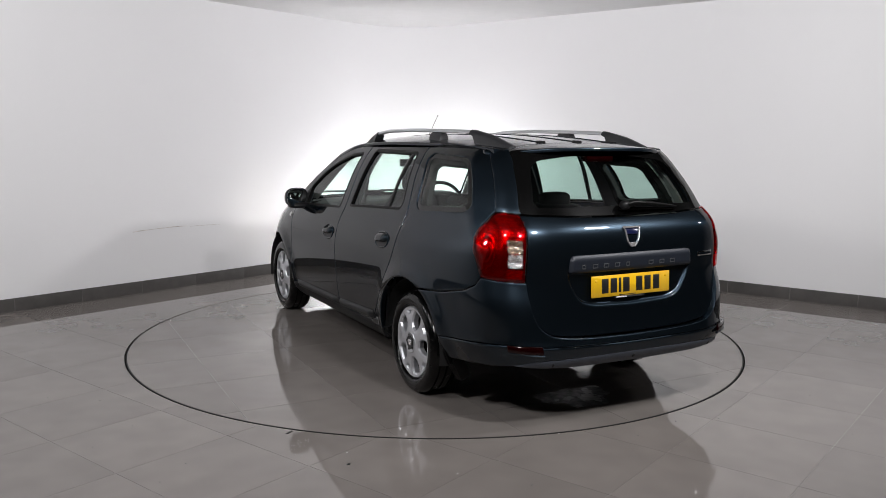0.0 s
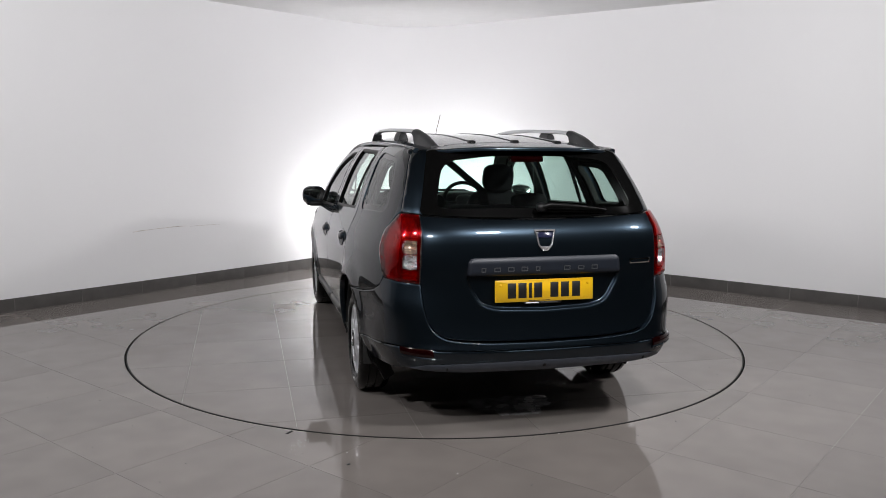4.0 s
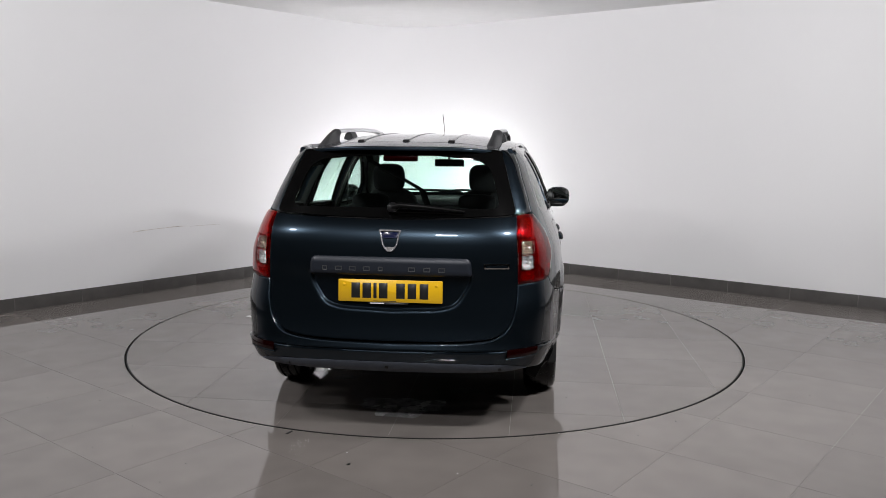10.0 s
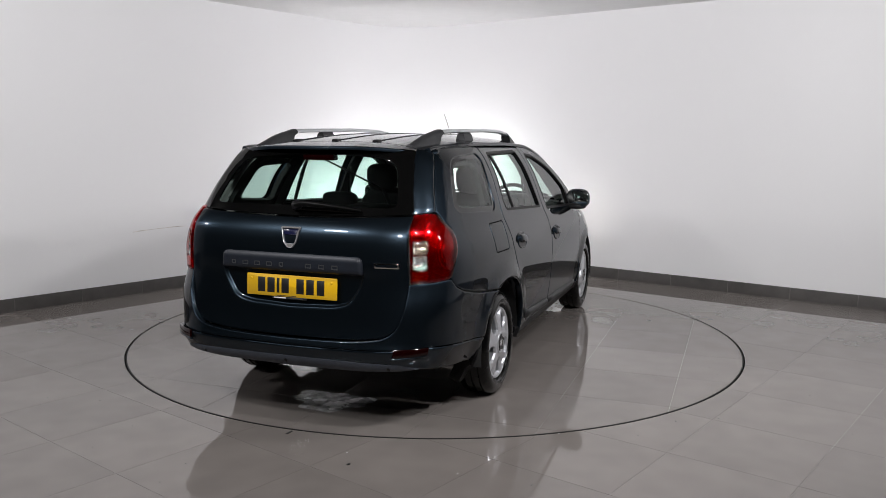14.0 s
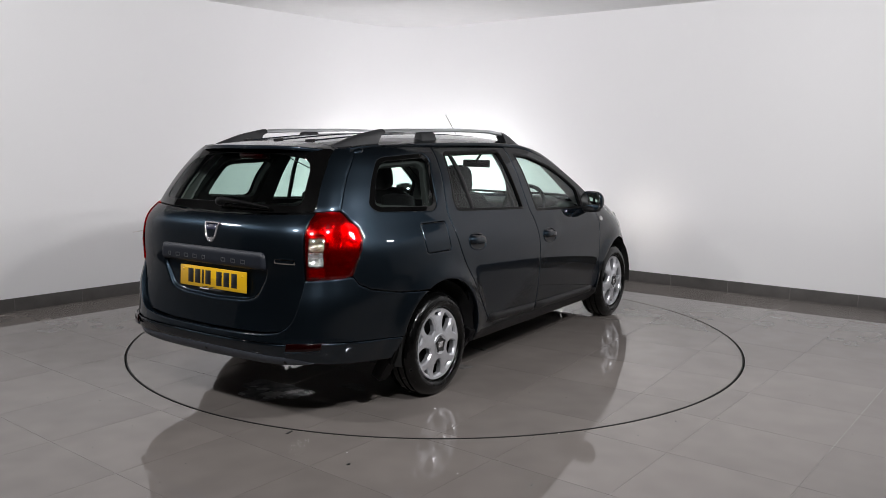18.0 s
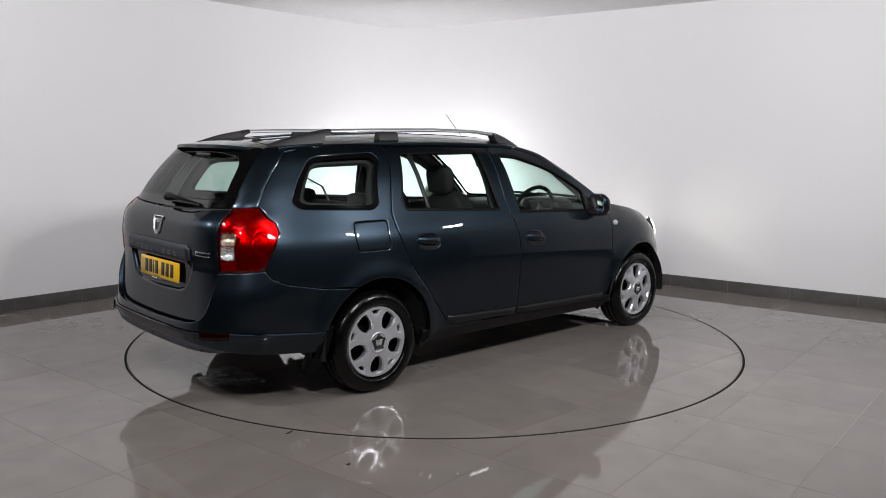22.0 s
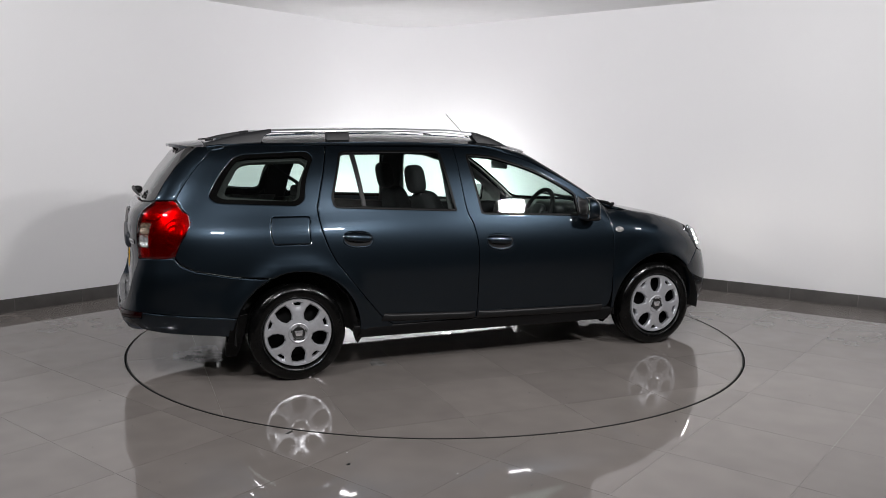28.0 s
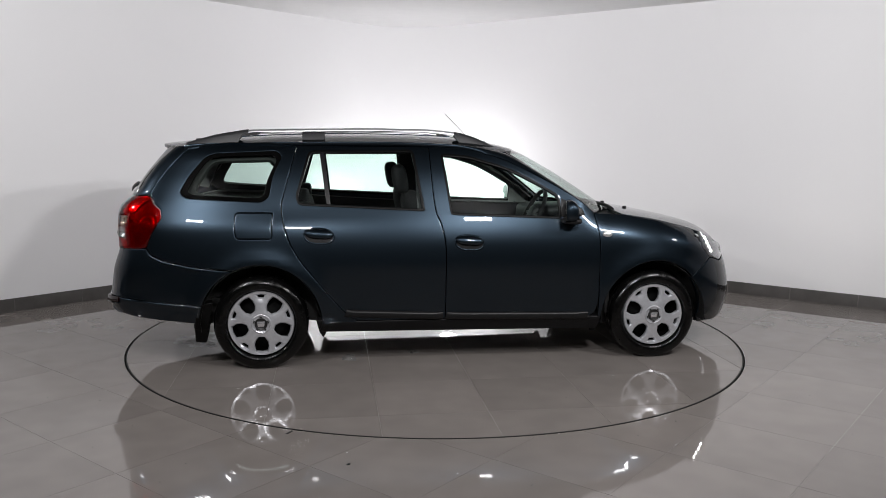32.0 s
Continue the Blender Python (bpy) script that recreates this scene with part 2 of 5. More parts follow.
def sheet(poly, mapper, holes=(), grid=0.05, thick=0.012, gap=0.002, soft=0.003, drop=0.003, proud=0.0):
    """A curved panel: a 2D outline with holes, filled, laid on a surface by mapper(a, b), with softened edges and an inward return."""
    outlines = [offset_poly(divide(poly, grid), gap)] + [offset_poly(divide(h, grid), -gap) for h in holes]
    steps = [(0.0, drop if soft else 0.0)]
    hold = 0.0
    if soft:
        if thick >= 0.012 and grid >= 0.035:
            hold = 0.005
            steps += [(soft * 0.29, drop * 0.29), (soft, 0.0), (soft + hold, 0.0)]
        else:
            steps += [(soft, 0.0)]
    rings, sink = [], []
    for i, o in enumerate(outlines):
        for inset, down in steps:
            rings.append(offset_poly(o, inset if i == 0 else -inset) if inset else o)
            sink.append(down)
    verts, edges, depth = [], [], []
    for k, r in enumerate(rings):
        base = len(verts)
        verts += [Vector(p) for p in r]
        depth += [sink[k]] * len(r)
        edges += [(base + i, base + (i + 1) % len(r)) for i in range(len(r))]
    main = outlines[0]
    inner = offset_poly(main, soft + hold + grid * 0.25)
    outer_holes = [offset_poly(h, -(soft + hold + grid * 0.25)) for h in outlines[1:]]
    xs, ys = [p[0] for p in main], [p[1] for p in main]
    nx, ny = int((max(xs) - min(xs)) / grid) + 1, int((max(ys) - min(ys)) / grid) + 1
    for i in range(nx + 1):
        for j in range(ny + 1):
            p = (min(xs) + (i + 0.013) * grid, min(ys) + (j + 0.017) * grid)
            if inside(p, inner) and not any(inside(p, h) for h in outer_holes):
                verts.append(Vector(p))
                depth.append(0.0)
    res = delaunay_2d_cdt(verts, edges, [], 0, 1e-6)
    out_v, out_f, orig = res[0], res[2], res[3]
    bm = bmesh.new()
    co = []
    for i, v in enumerate(out_v):
        dd = depth[orig[i][0]] if orig[i] else drop
        a, b = v.x, v.y
        p = Vector(mapper(a, b))
        e = 0.004
        n = (Vector(mapper(a + e, b)) - p).cross(Vector(mapper(a, b + e)) - p)
        n = n.normalized() if n.length > 1e-12 else Vector((0, 0, 1))
        co.append((p, n, dd))
    keep = []
    for f in out_f:
        c = sum((out_v[i] for i in f), Vector((0, 0))) / len(f)
        if inside(c, main) and not any(inside(c, h) for h in outlines[1:]):
            keep.append(f)
    sign = mapper(None, None)
    vs, used = {}, {i for f in keep for i in f}
    for i in used:
        p, n, dd = co[i]
        vs[i] = bm.verts.new(p + n * sign * (proud - dd))
    for f in keep:
        bm.faces.new([vs[i] for i in f])
    if thick:
        back = {}
        rim = [e for e in bm.edges if len(e.link_faces) == 1]
        index = {v: i for i, v in vs.items()}
        for e in rim:
            q = []
            for v in e.verts:
                i = index[v]
                if i not in back:
                    p, n, dd = co[i]
                    back[i] = bm.verts.new(p + n * sign * (proud - dd - thick))
                q.append(back[i])
            bm.faces.new((e.verts[0], e.verts[1], q[1], q[0]))
    return bm


# ---------------------------------------------------------------- the room
CORNER = Vector((-0.425, 4.269))
LEFT_DIR, RIGHT_DIR = Vector((0.6624, 0.7491)), Vector((0.7961, -0.6051))
ROOM_H, SIDE = 2.825, 9.5
FAR_A, FAR_B = CORNER - LEFT_DIR * SIDE, CORNER + RIGHT_DIR * SIDE
FAR_D = FAR_A + FAR_B - CORNER
DISC_R = 2.238


def wall_line(inner=0.0):
    """Plan of the two seen walls with the rounded corner between them; inner moves it into the room."""
    t = 0.85
    a, b = CORNER - LEFT_DIR * t, CORNER + RIGHT_DIR * t
    pts = [FAR_A] + [a * (1 - s) ** 2 + CORNER * 2 * s * (1 - s) + b * s * s for s in [k / 14 for k in range(15)]] + [FAR_B]
    out = []
    for i, p in enumerate(pts):
        d = (pts[min(i + 1, len(pts) - 1)] - pts[max(i - 1, 0)]).normalized()
        out.append(p + Vector((d.y, -d.x)) * inner)
    return out


def ribbon(line, back, z0, z1):
    bm = bmesh.new()
    rows = [[bm.verts.new((p.x, p.y, z)) for p in ln] for ln, z in ((line, z0), (line, z1), (back, z1), (back, z0))]
    for k in range(4):
        a, b = rows[k], rows[(k + 1) % 4]
        for i in range(len(line) - 1):
            bm.faces.new((a[i], a[i + 1], b[i + 1], b[i]))
    for i in (0, -1):
        bm.faces.new([r[i] for r in rows])
    return bm


def structure(ob, label, category):
    return tagged(ob, label, category, kind="structure")


structure(mesh_object("wall_corner", ribbon(wall_line(), wall_line(-0.15), -0.02, ROOM_H), WALL), "white painted studio wall with a rounded corner", "wall")
for nm, p, q in (("wall_rear_left", FAR_A, FAR_D), ("wall_rear_right", FAR_D, FAR_B)):
    d = (q - p).normalized()
    n = Vector((-d.y, d.x)) * -1
    p2, q2 = p - d * 0.15, q + d * 0.15
    structure(mesh_object(nm, ribbon([p2, q2], [p2 + n * 0.15, q2 + n * 0.15], -0.02, ROOM_H), DARK_WALL), "plain dark grey wall closing the studio", "wall")
out = [p + (p - Vector((0.2, -2.2))).normalized() * 0.3 for p in (FAR_A, FAR_D, FAR_B, CORNER)]


def ceiling_slab(pts):
    bm = bmesh.new()
    low = [bm.verts.new((p.x, p.y, ROOM_H)) for p in pts]
    top = [bm.verts.new((p.x, p.y, ROOM_H + 0.15)) for p in pts]
    bm.faces.new(low), bm.faces.new(top)
    n = len(pts)
    for i in range(n):
        bm.faces.new((low[i], low[(i + 1) % n], top[(i + 1) % n], top[i]))
    return bm


# white over the display corner, dark over the camera's side
EDGE_L, EDGE_R = CORNER - LEFT_DIR * 6.4, CORNER + RIGHT_DIR * 6.4
EDGE_L, EDGE_R = EDGE_L + (EDGE_L - EDGE_R).normalized() * 0.4, EDGE_R + (EDGE_R - EDGE_L).normalized() * 0.4
structure(mesh_object("ceiling", ceiling_slab([EDGE_L, EDGE_R, out[3]]), CEIL, smooth=0), "flat white painted ceiling over the display corner", "ceiling")
structure(mesh_object("ceiling_dark", ceiling_slab([EDGE_R, EDGE_L, out[0], out[1], out[2]]), DARK_WALL, smooth=0), "dark ceiling over the camera side of the studio", "ceiling")


# skirting of dark tiles, one piece each
def skirting():
    base = structure(new("baseboard"), "low dark grey tile skirting along the white walls", "skirting")
    bed = ribbon(wall_line(0.0122), wall_line(0.001), 0.0, 0.1145)
    part("mortar_bed", bed, PALE_GROUT, base)
    pieces = []
    ml, mr = Vector((-2.968, 1.393)), Vector((3.131, 1.566))
    for k in range(-9, 5):
        pieces.append((ml + LEFT_DIR * (-0.363 + 0.581 * k), ml + LEFT_DIR * (0.218 + 0.581 * k)))
    for k in range(-5, 10):
        pieces.append((mr + RIGHT_DIR * (-0.3 + 0.583 * k), mr + RIGHT_DIR * (0.283 + 0.583 * k)))
    shared = None
    for p, q in pieces:
        if shared is None:
            shared = mesh_object("tile", box_bm((0, 0, 0.002), (0.5755, 0.009, 0.116), 0.0015), SKIRT, base)
            ob = shared
        else:
            ob = new("tile", shared.data)
            ob.parent = base
        d = (q - p).normalized()
        ang = math.degrees(math.atan2(d.y, d.x))
        n = Vector((d.y, -d.x))
        o = p + n * 0.014
        ob.matrix_basis = pose(o.x, o.y, 0, 0, 0, ang)
    # short pieces that meet the bend
    for o, d, length in ((ml + LEFT_DIR * 2.542, LEFT_DIR, 0.450), (mr - RIGHT_DIR * 3.618, RIGHT_DIR, 0.400)):
        ob = mesh_object("tile", box_bm((0, 0, 0.002), (length - 0.003, 0.009, 0.116), 0.0015), SKIRT, base)
        o = o + Vector((d.y, -d.x)) * 0.014
        ob.matrix_basis = pose(o.x, o.y, 0, 0, 0, math.degrees(math.atan2(d.y, d.x)))
    # bent pieces round the corner
    arc = wall_line(0.014)[1:16]
    back = wall_line(0.005)[1:16]
    for a, b in ((0, 7), (7, 14)):
        bm = ribbon(arc[a:b + 1], back[a:b + 1], 0.002, 0.116)
        mesh_object("tile", bm, SKIRT, base)


skirting()


# floor of square tiles with a round opening for the turntable
def clip_poly(poly, p, n):
    """Keeps the part of a convex polygon where (v - p).n <= 0."""
    out = []
    for i in range(len(poly)):
        a, b = poly[i], poly[(i + 1) % len(poly)]
        da, db = (a - p).dot(n), (b - p).dot(n)
        if da <= 0:
            out.append(a)
        if (da < 0 < db) or (db < 0 < da):
            out.append(a.lerp(b, da / (da - db)))
    return out


def tile_prism(poly, circle=None, keep_inside=False, z=0.0, thick=0.012):
    """A flat tile, cut by a circle where one is given: (centre, radius)."""
    bm = bmesh.new()
    if circle is None:
        tv = [bm.verts.new((p.x, p.y, z)) for p in poly]
        bm.faces.new(tv)
    else:
        c, r = circle
        pts = [Vector(p) for p in divide([tuple(p) for p in poly], 0.15)]
        ring = [c + Vector((math.cos(2 * math.pi * i / 220), math.sin(2 * math.pi * i / 220))) * r for i in range(220)]
        edges = [(i, (i + 1) % len(pts)) for i in range(len(pts))] + [(len(pts) + i, len(pts) + (i + 1) % 220) for i in range(220)]
        res = delaunay_2d_cdt(pts + ring, edges, [], 0, 1e-6)
        pl = [tuple(p) for p in poly]
        vs = {}
        for f in res[2]:
            g = sum((res[0][i] for i in f), Vector((0, 0))) / len(f)
            if inside(g, pl) and ((g - c).length < r * 0.99995) == keep_inside:
                for i in f:
                    if i not in vs:
                        vs[i] = bm.verts.new((res[0][i].x, res[0][i].y, z))
                bm.faces.new([vs[i] for i in f])
    rim = [e for e in bm.edges if len(e.link_faces) == 1]
    low = {}
    for e in rim:
        for v in e.verts:
            if v not in low:
                low[v] = bm.verts.new(v.co - Vector((0, 0, thick)))
    for e in rim:
        a, b = e.verts
        bm.faces.new((a, b, low[b], low[a]))
    return bm


def lay_tiles(parent, u, v, cu, cv, pitch, region, circle, keep_inside, joint=0.0022):
    """Lays a square grid of tiles; whole ones share a mesh."""
    shared = None
    count = 0
    for i in range(-20, 21):
        for j in range(-20, 21):
            c = u * (cu + (i + 0.5) * pitch) + v * (cv + (j + 0.5) * pitch)
            h = pitch / 2 - joint / 2
            poly = [c - u * h - v * h, c + u * h - v * h, c + u * h + v * h, c - u * h + v * h]
            if region:
                for p, n in region:
                    poly = clip_poly(poly, p, n)
                    if len(poly) < 3:
                        break
            if len(poly) < 3:
                continue
            dist = [p.length for p in poly]
            near = 0 if inside((0, 0), [tuple(p) for p in poly]) else min(min(dist), min(((poly[k] + poly[(k + 1) % len(poly)]) / 2).length for k in range(len(poly))))
            if keep_inside and near > circle[1]:
                continue
            if not keep_inside and max(dist) < circle[1]:
                continue
            cut = (max(dist) > circle[1]) if keep_inside else (near < circle[1] + 0.05)
            whole = not cut and len(poly) == 4 and abs((poly[0] - poly[1]).length - 2 * h) < 1e-4 and abs((poly[1] - poly[2]).length - 2 * h) < 1e-4
            if whole:
                if shared is None:
                    bmt = tile_prism([Vector((-h, -h)), Vector((h, -h)), Vector((h, h)), Vector((-h, h))])
                    shared = mesh_object("tile", bmt, TILE, parent, smooth=0)
                    ob = shared
                else:
                    ob = new("tile", shared.data)
                    ob.parent = parent
                ob.matrix_basis = pose(c.x, c.y, 0, 0, 0, math.degrees(math.atan2(u.y, u.x)))
            else:
                bmt = tile_prism(poly, circle if cut else None, keep_inside)
                if not bmt.faces:
                    bmt.free()
                    continue
                mesh_object("tile", bmt, TILE, parent, smooth=0)
            count += 1
    return count


def slab(outer, z0, z1, hole_r=None):
    bm = bmesh.new()
    if hole_r:
        pts = [Vector(p) for p in outer]
        ring = [Vector((math.cos(2 * math.pi * i / 180), math.sin(2 * math.pi * i / 180))) * hole_r for i in range(180)]
        edges = [(i, (i + 1) % len(pts)) for i in range(len(pts))] + [(len(pts) + i, len(pts) + (i + 1) % 180) for i in range(180)]
        res = delaunay_2d_cdt(pts + ring, edges, [], 0, 1e-6)
        vs = [bm.verts.new((p.x, p.y, z1)) for p in res[0]]
        for f in res[2]:
            g = sum((res[0][i] for i in f), Vector((0, 0))) / 3
            if g.length > hole_r * 0.9998:
                bm.faces.new([vs[i] for i in f])
    else:
        bm.faces.new([bm.verts.new((p.x, p.y, z1)) for p in outer])
    r = bmesh.ops.extrude_face_region(bm, geom=bm.faces[:])
    for v in r["geom"]:
        if isinstance(v, bmesh.types.BMVert):
            v.co.z = z0
    return bm


FLOOR_U, FLOOR_V = Vector((math.cos(radians(-39)), math.sin(radians(-39)))), Vector((math.cos(radians(51)), math.sin(radians(51))))


def build_floor():
    quad = [FAR_A, FAR_D, FAR_B, CORNER]
    mid = Vector((0.2, -2.2))
    region = []
    for i in range(4):
        a, b = quad[i], quad[(i + 1) % 4]
        d = (b - a).normalized()
        n = Vector((d.y, -d.x))
        if (mid - a).dot(n) > 0:
            n = -n
        region.append((a + n * 0.05, n))
    floor = structure(mesh_object("floor", slab(out, -0.2, -0.0012, DISC_R + 0.007), GROUT, smooth=0), "glossy grey porcelain tile floor with thin brown joints", "floor")
    lay_tiles(floor, FLOOR_U, FLOOR_V, -0.02, -2.37, 0.6, region, (Vector((0, 0)), DISC_R + 0.006), False)
    pit = mesh_object("turntable_pit", slab([Vector((math.cos(2 * math.pi * i / 90), math.sin(2 * math.pi * i / 90))) * 2.6 for i in range(90)], -0.3, -0.25), GAP, smooth=0)
    structure(pit, "dark shallow pit under the turntable", "pit")
    return floor


def build_turntable():
    disc = new("turntable")
    tagged(disc, "round car turntable tiled in glossy grey porcelain, flush with the floor", "turntable")
    bm = slab([Vector((math.cos(2 * math.pi * i / 180), math.sin(2 * math.pi * i / 180))) * (DISC_R - 0.012) for i in range(180)], -0.22, -0.0012)
    part("deck", bm, GROUT, disc, smooth=0)
    # black ring laid in the gap; the gap's shade is its colour
    bm = bmesh.new()
    revolve(bm, [(-0.05, DISC_R - 0.0115), (-0.0005, DISC_R - 0.0115), (-0.0005, DISC_R - 0.004), (-0.05, DISC_R - 0.004)], 220, "z", closed=True)
    part("gap_ring", bm, GAP, disc, "black ring that keeps the edge gap dark")
    lay_tiles(disc, Vector((1, 0)), Vector((0, 1)), 0.03, -1.76, 0.605, None, (Vector((0, 0)), DISC_R - 0.012), True)
    return disc


# ---------------------------------------------------------------- the car's surfaces (x to its right, y forwards, origin between the axles)
RW, FW, WHEEL_Z, RA, FA = -1.317, 1.317, 0.300, 0.386, 0.378
W_Z = [0.15, 0.22, 0.30, 0.45, 0.65, 0.80, 0.90, 0.98, 1.04, 1.13, 1.26, 1.37, 1.43, 1.46]
W_X = [0.76, 0.792, 0.831, 0.856, 0.871, 0.8675, 0.8470, 0.822, 0.800, 0.768, 0.716, 0.655, 0.605, 0.565]
REAR_Z = [0.20, 0.30, 0.40, 0.455, 0.48, 0.50, 0.58, 0.75, 0.90, 1.00, 1.05, 1.08, 1.11, 1.25, 1.43, 1.50]
REAR_Y = [-2.24, -2.29, -2.331, -2.330, -2.322, -2.316, -2.294, -2.264, -2.2605, -2.2530, -2.2325, -2.2010, -2.168, -2.075, -1.93, -1.87]
FRONT_Z = [0.15, 0.25, 0.40, 0.50, 0.60, 0.68, 0.75, 0.85, 0.95, 1.10]
FRONT_Y = [2.07, 2.105, 2.125, 2.112, 2.086, 2.050, 2.030, 1.965, 1.89, 1.78]


def dense(zs, vs):
    pts = smooth_curve(list(zip(zs, vs)), 8)
    return [p[0] for p in pts], [p[1] for p in pts]


W_Z, W_X = dense(W_Z, W_X)
REAR_Z, REAR_Y = dense(REAR_Z, REAR_Y)
FRONT_Z, FRONT_Y = dense(FRONT_Z, FRONT_Y)
REAR_L, FRONT_N, FRONT_L = 1.15, 2.7, 1.15


def rear_n(z):
    return interp(z, [0.8, 1.1, 1.43], [5.0, 6.0, 7.0])


def wing_top(y):
    """Height of the shoulder between wing and bonnet."""
    return interp(y, [0.85, 1.1, 1.35, 1.6, 1.75, 1.9, 2.05], [1.005, 0.985, 0.945, 0.885, 0.835, 0.775, 0.70])


def half_width(y, z):
    """The shoulder is fuller and tighter towards the tail."""
    return interp(z, W_Z, W_X) + 0.008 * math.exp(-((z - 0.92) / 0.065) ** 2) * interp(y, [-1.1, -0.2], [1.0, 0.0])


def taper(x, y, z):
    """How far the tail's flanks are drawn in, in plan."""
    k = max(0.0, (-1.15 - y) / 0.65)
    fade = interp(z, [0.30, 0.60, 1.28, 1.40], [0.3, 1.0, 1.0, 0.25])
    return 0.034 * k ** 1.5 * fade * min(1.0, abs(x) / half_width(y, z)) ** 8


def side_x(y, z):
    """Half width of the body at (y, z), drawn in towards the tail."""
    w = side_raw(y, z)
    return w - taper(w, y, z)


def side_raw(y, z):
    w = half_width(y, z)
    yr, yf = interp(z, REAR_Z, REAR_Y), interp(z, FRONT_Z, FRONT_Y)
    b = (yr + REAR_L - y) / REAR_L
    if b > 0:
        n = rear_n(z)
        w *= max(0.0, 1 - min(b, 1.0) ** n) ** (1 / n)
    f = (y - yf + FRONT_L) / FRONT_L
    if f > 0:
        w *= max(0.0, 1 - min(f, 1.0) ** FRONT_N) ** (1 / FRONT_N)
    # flared arches, and the rounded shoulder of the wings
    for cy, r0 in ((RW, RA), (FW, FA)):
        r = math.hypot(y - cy, z - WHEEL_Z)
        if r < r0 + 0.25 and z > 0.25:
            w += 0.020 * math.exp(-((r - r0 - 0.012) / 0.060) ** 2)
    if y > 0.8:
        k = min(1.0, max(0.0, (z - wing_top(y) + 0.16) / 0.16))
        w -= 0.055 * k * k * min(1.0, (y - 0.8) / 0.15)
    return w


def rear_y(x, z):
    w = half_width(-2, z)
    yr = interp(z, REAR_Z, REAR_Y)
    a = min(abs(x) / w, 1.0)
    n = rear_n(z)
    return yr + REAR_L - REAR_L * (1 - a ** n) ** (1 / n)


def front_y(x, z):
    w = half_width(2, z)
    a = min(abs(x) / w, 1.0)
    return interp(z, FRONT_Z, FRONT_Y) - FRONT_L + FRONT_L * (1 - a ** FRONT_N) ** (1 / FRONT_N)


def wrap_point(q, z):
    """The outline's point at height z, q along it from the tail's middle round the corner to the flank."""
    yr = interp(z, REAR_Z, REAR_Y)
    w = half_width(-2, z)
    n = rear_n(z)
    s, q = (1 if q >= 0 else -1), abs(q) + yr
    if q >= w + yr + REAR_L:
        return Vector((s * side_x(q - w, z), q - w, z))
    lo, hi = 0.0, math.pi / 2
    for _ in range(34):
        t = (lo + hi) / 2
        x, y = w * math.sin(t) ** (2 / n), yr + REAR_L - REAR_L * math.cos(t) ** (2 / n)
        if x + y < q:
            lo = t
        else:
            hi = t
    if y > -1.95:
        x = max(x, side_raw(y, z))
    return Vector((s * (x - taper(x, y, z)), y, z))


def front_wrap_point(q, z):
    """As wrap_point, at the nose: q = x - y."""
    yf = interp(z, FRONT_Z, FRONT_Y)
    w = half_width(2, z)
    lo, hi = 0.0, math.pi / 2
    if q >= w - yf + FRONT_L:
        return Vector((side_x(w - q, z), w - q, z))
    for _ in range(36):
        t = (lo + hi) / 2
        x, y = w * math.sin(t) ** (2 / FRONT_N), yf - FRONT_L + FRONT_L * math.cos(t) ** (2 / FRONT_N)
        if x - y < q:
            lo = t
        else:
            hi = t
    return Vector((x, y, z))


def side_map(s):
    def f(a, b):
        if a is None:
            return float(s)
        return (s * side_x(a, b), a, b)
    return f


def rear_map(a, b):
    if a is None:
        return 1.0
    return (a, rear_y(a, b), b)


def wrap_map(s):
    def f(a, b):
        if a is None:
            return float(s)
        p = wrap_point(a, b)
        return (s * p.x, p.y, p.z)
    return f


def front_wrap_map(s):
    def f(a, b):
        if a is None:
            return -float(s)
        p = front_wrap_point(a, b)
        return (s * p.x, p.y, p.z)
    return f


def at_rear(x, z):
    return (x + rear_y(x, z) - interp(z, REAR_Z, REAR_Y), z)


def at_side(y, z):
    yr, w, n = interp(z, REAR_Z, REAR_Y), half_width(-2, z), rear_n(z)
    b = max(0.0, (yr + REAR_L - y) / REAR_L)
    return (w * max(0.0, 1 - min(b, 1.0) ** n) ** (1 / n) + y - yr, z)


def mirrored(poly):
    """Closes a right half outline, listed from the middle outwards and back, with its mirror image."""
    return list(poly) + [(-a, b) for a, b in reversed(poly) if abs(a) > 1e-6]


ROOF_Y = [-2.02, -1.9, -1.7, -1.2, -0.6, 0.0, 0.3, 0.5]
ROOF_ZC = [1.440, 1.455, 1.475, 1.508, 1.518, 1.500, 1.455, 1.400]

ROOF_Y, ROOF_ZC = dense(ROOF_Y, ROOF_ZC)


def roof_map(a, b):
    if a is None:
        return 1.0
    return (a, b, interp(b, ROOF_Y, ROOF_ZC) - 0.058 * min(1.3, abs(a) / 0.575) ** 3.5)


HOOD_Y = [1.10, 1.42, 1.75, 1.90, 1.98, 2.03]
HOOD_Z = [1.015, 0.970, 0.903, 0.850, 0.800, 0.74]

HOOD_Y, HOOD_Z = dense(HOOD_Y, HOOD_Z)


def hood_map(a, b):
    if a is None:
        return 1.0
    zt = wing_top(b)
    xe = max(0.2, side_x(b, zt) - 0.006)
    zc = max(interp(b, HOOD_Y, HOOD_Z), zt + 0.004)
    return (a, b, zc - (zc - zt) * min(1.2, abs(a) / xe) ** 2.6)


def screen_map(a, b):
    """Windscreen: a across, b height."""
    if a is None:
        return -1.0
    y = interp(b, [0.98, 1.10, 1.25, 1.36, 1.43], [1.20, 1.02, 0.78, 0.58, 0.43])
    return (a, y - 0.28 * (a / 0.7) ** 2, b)


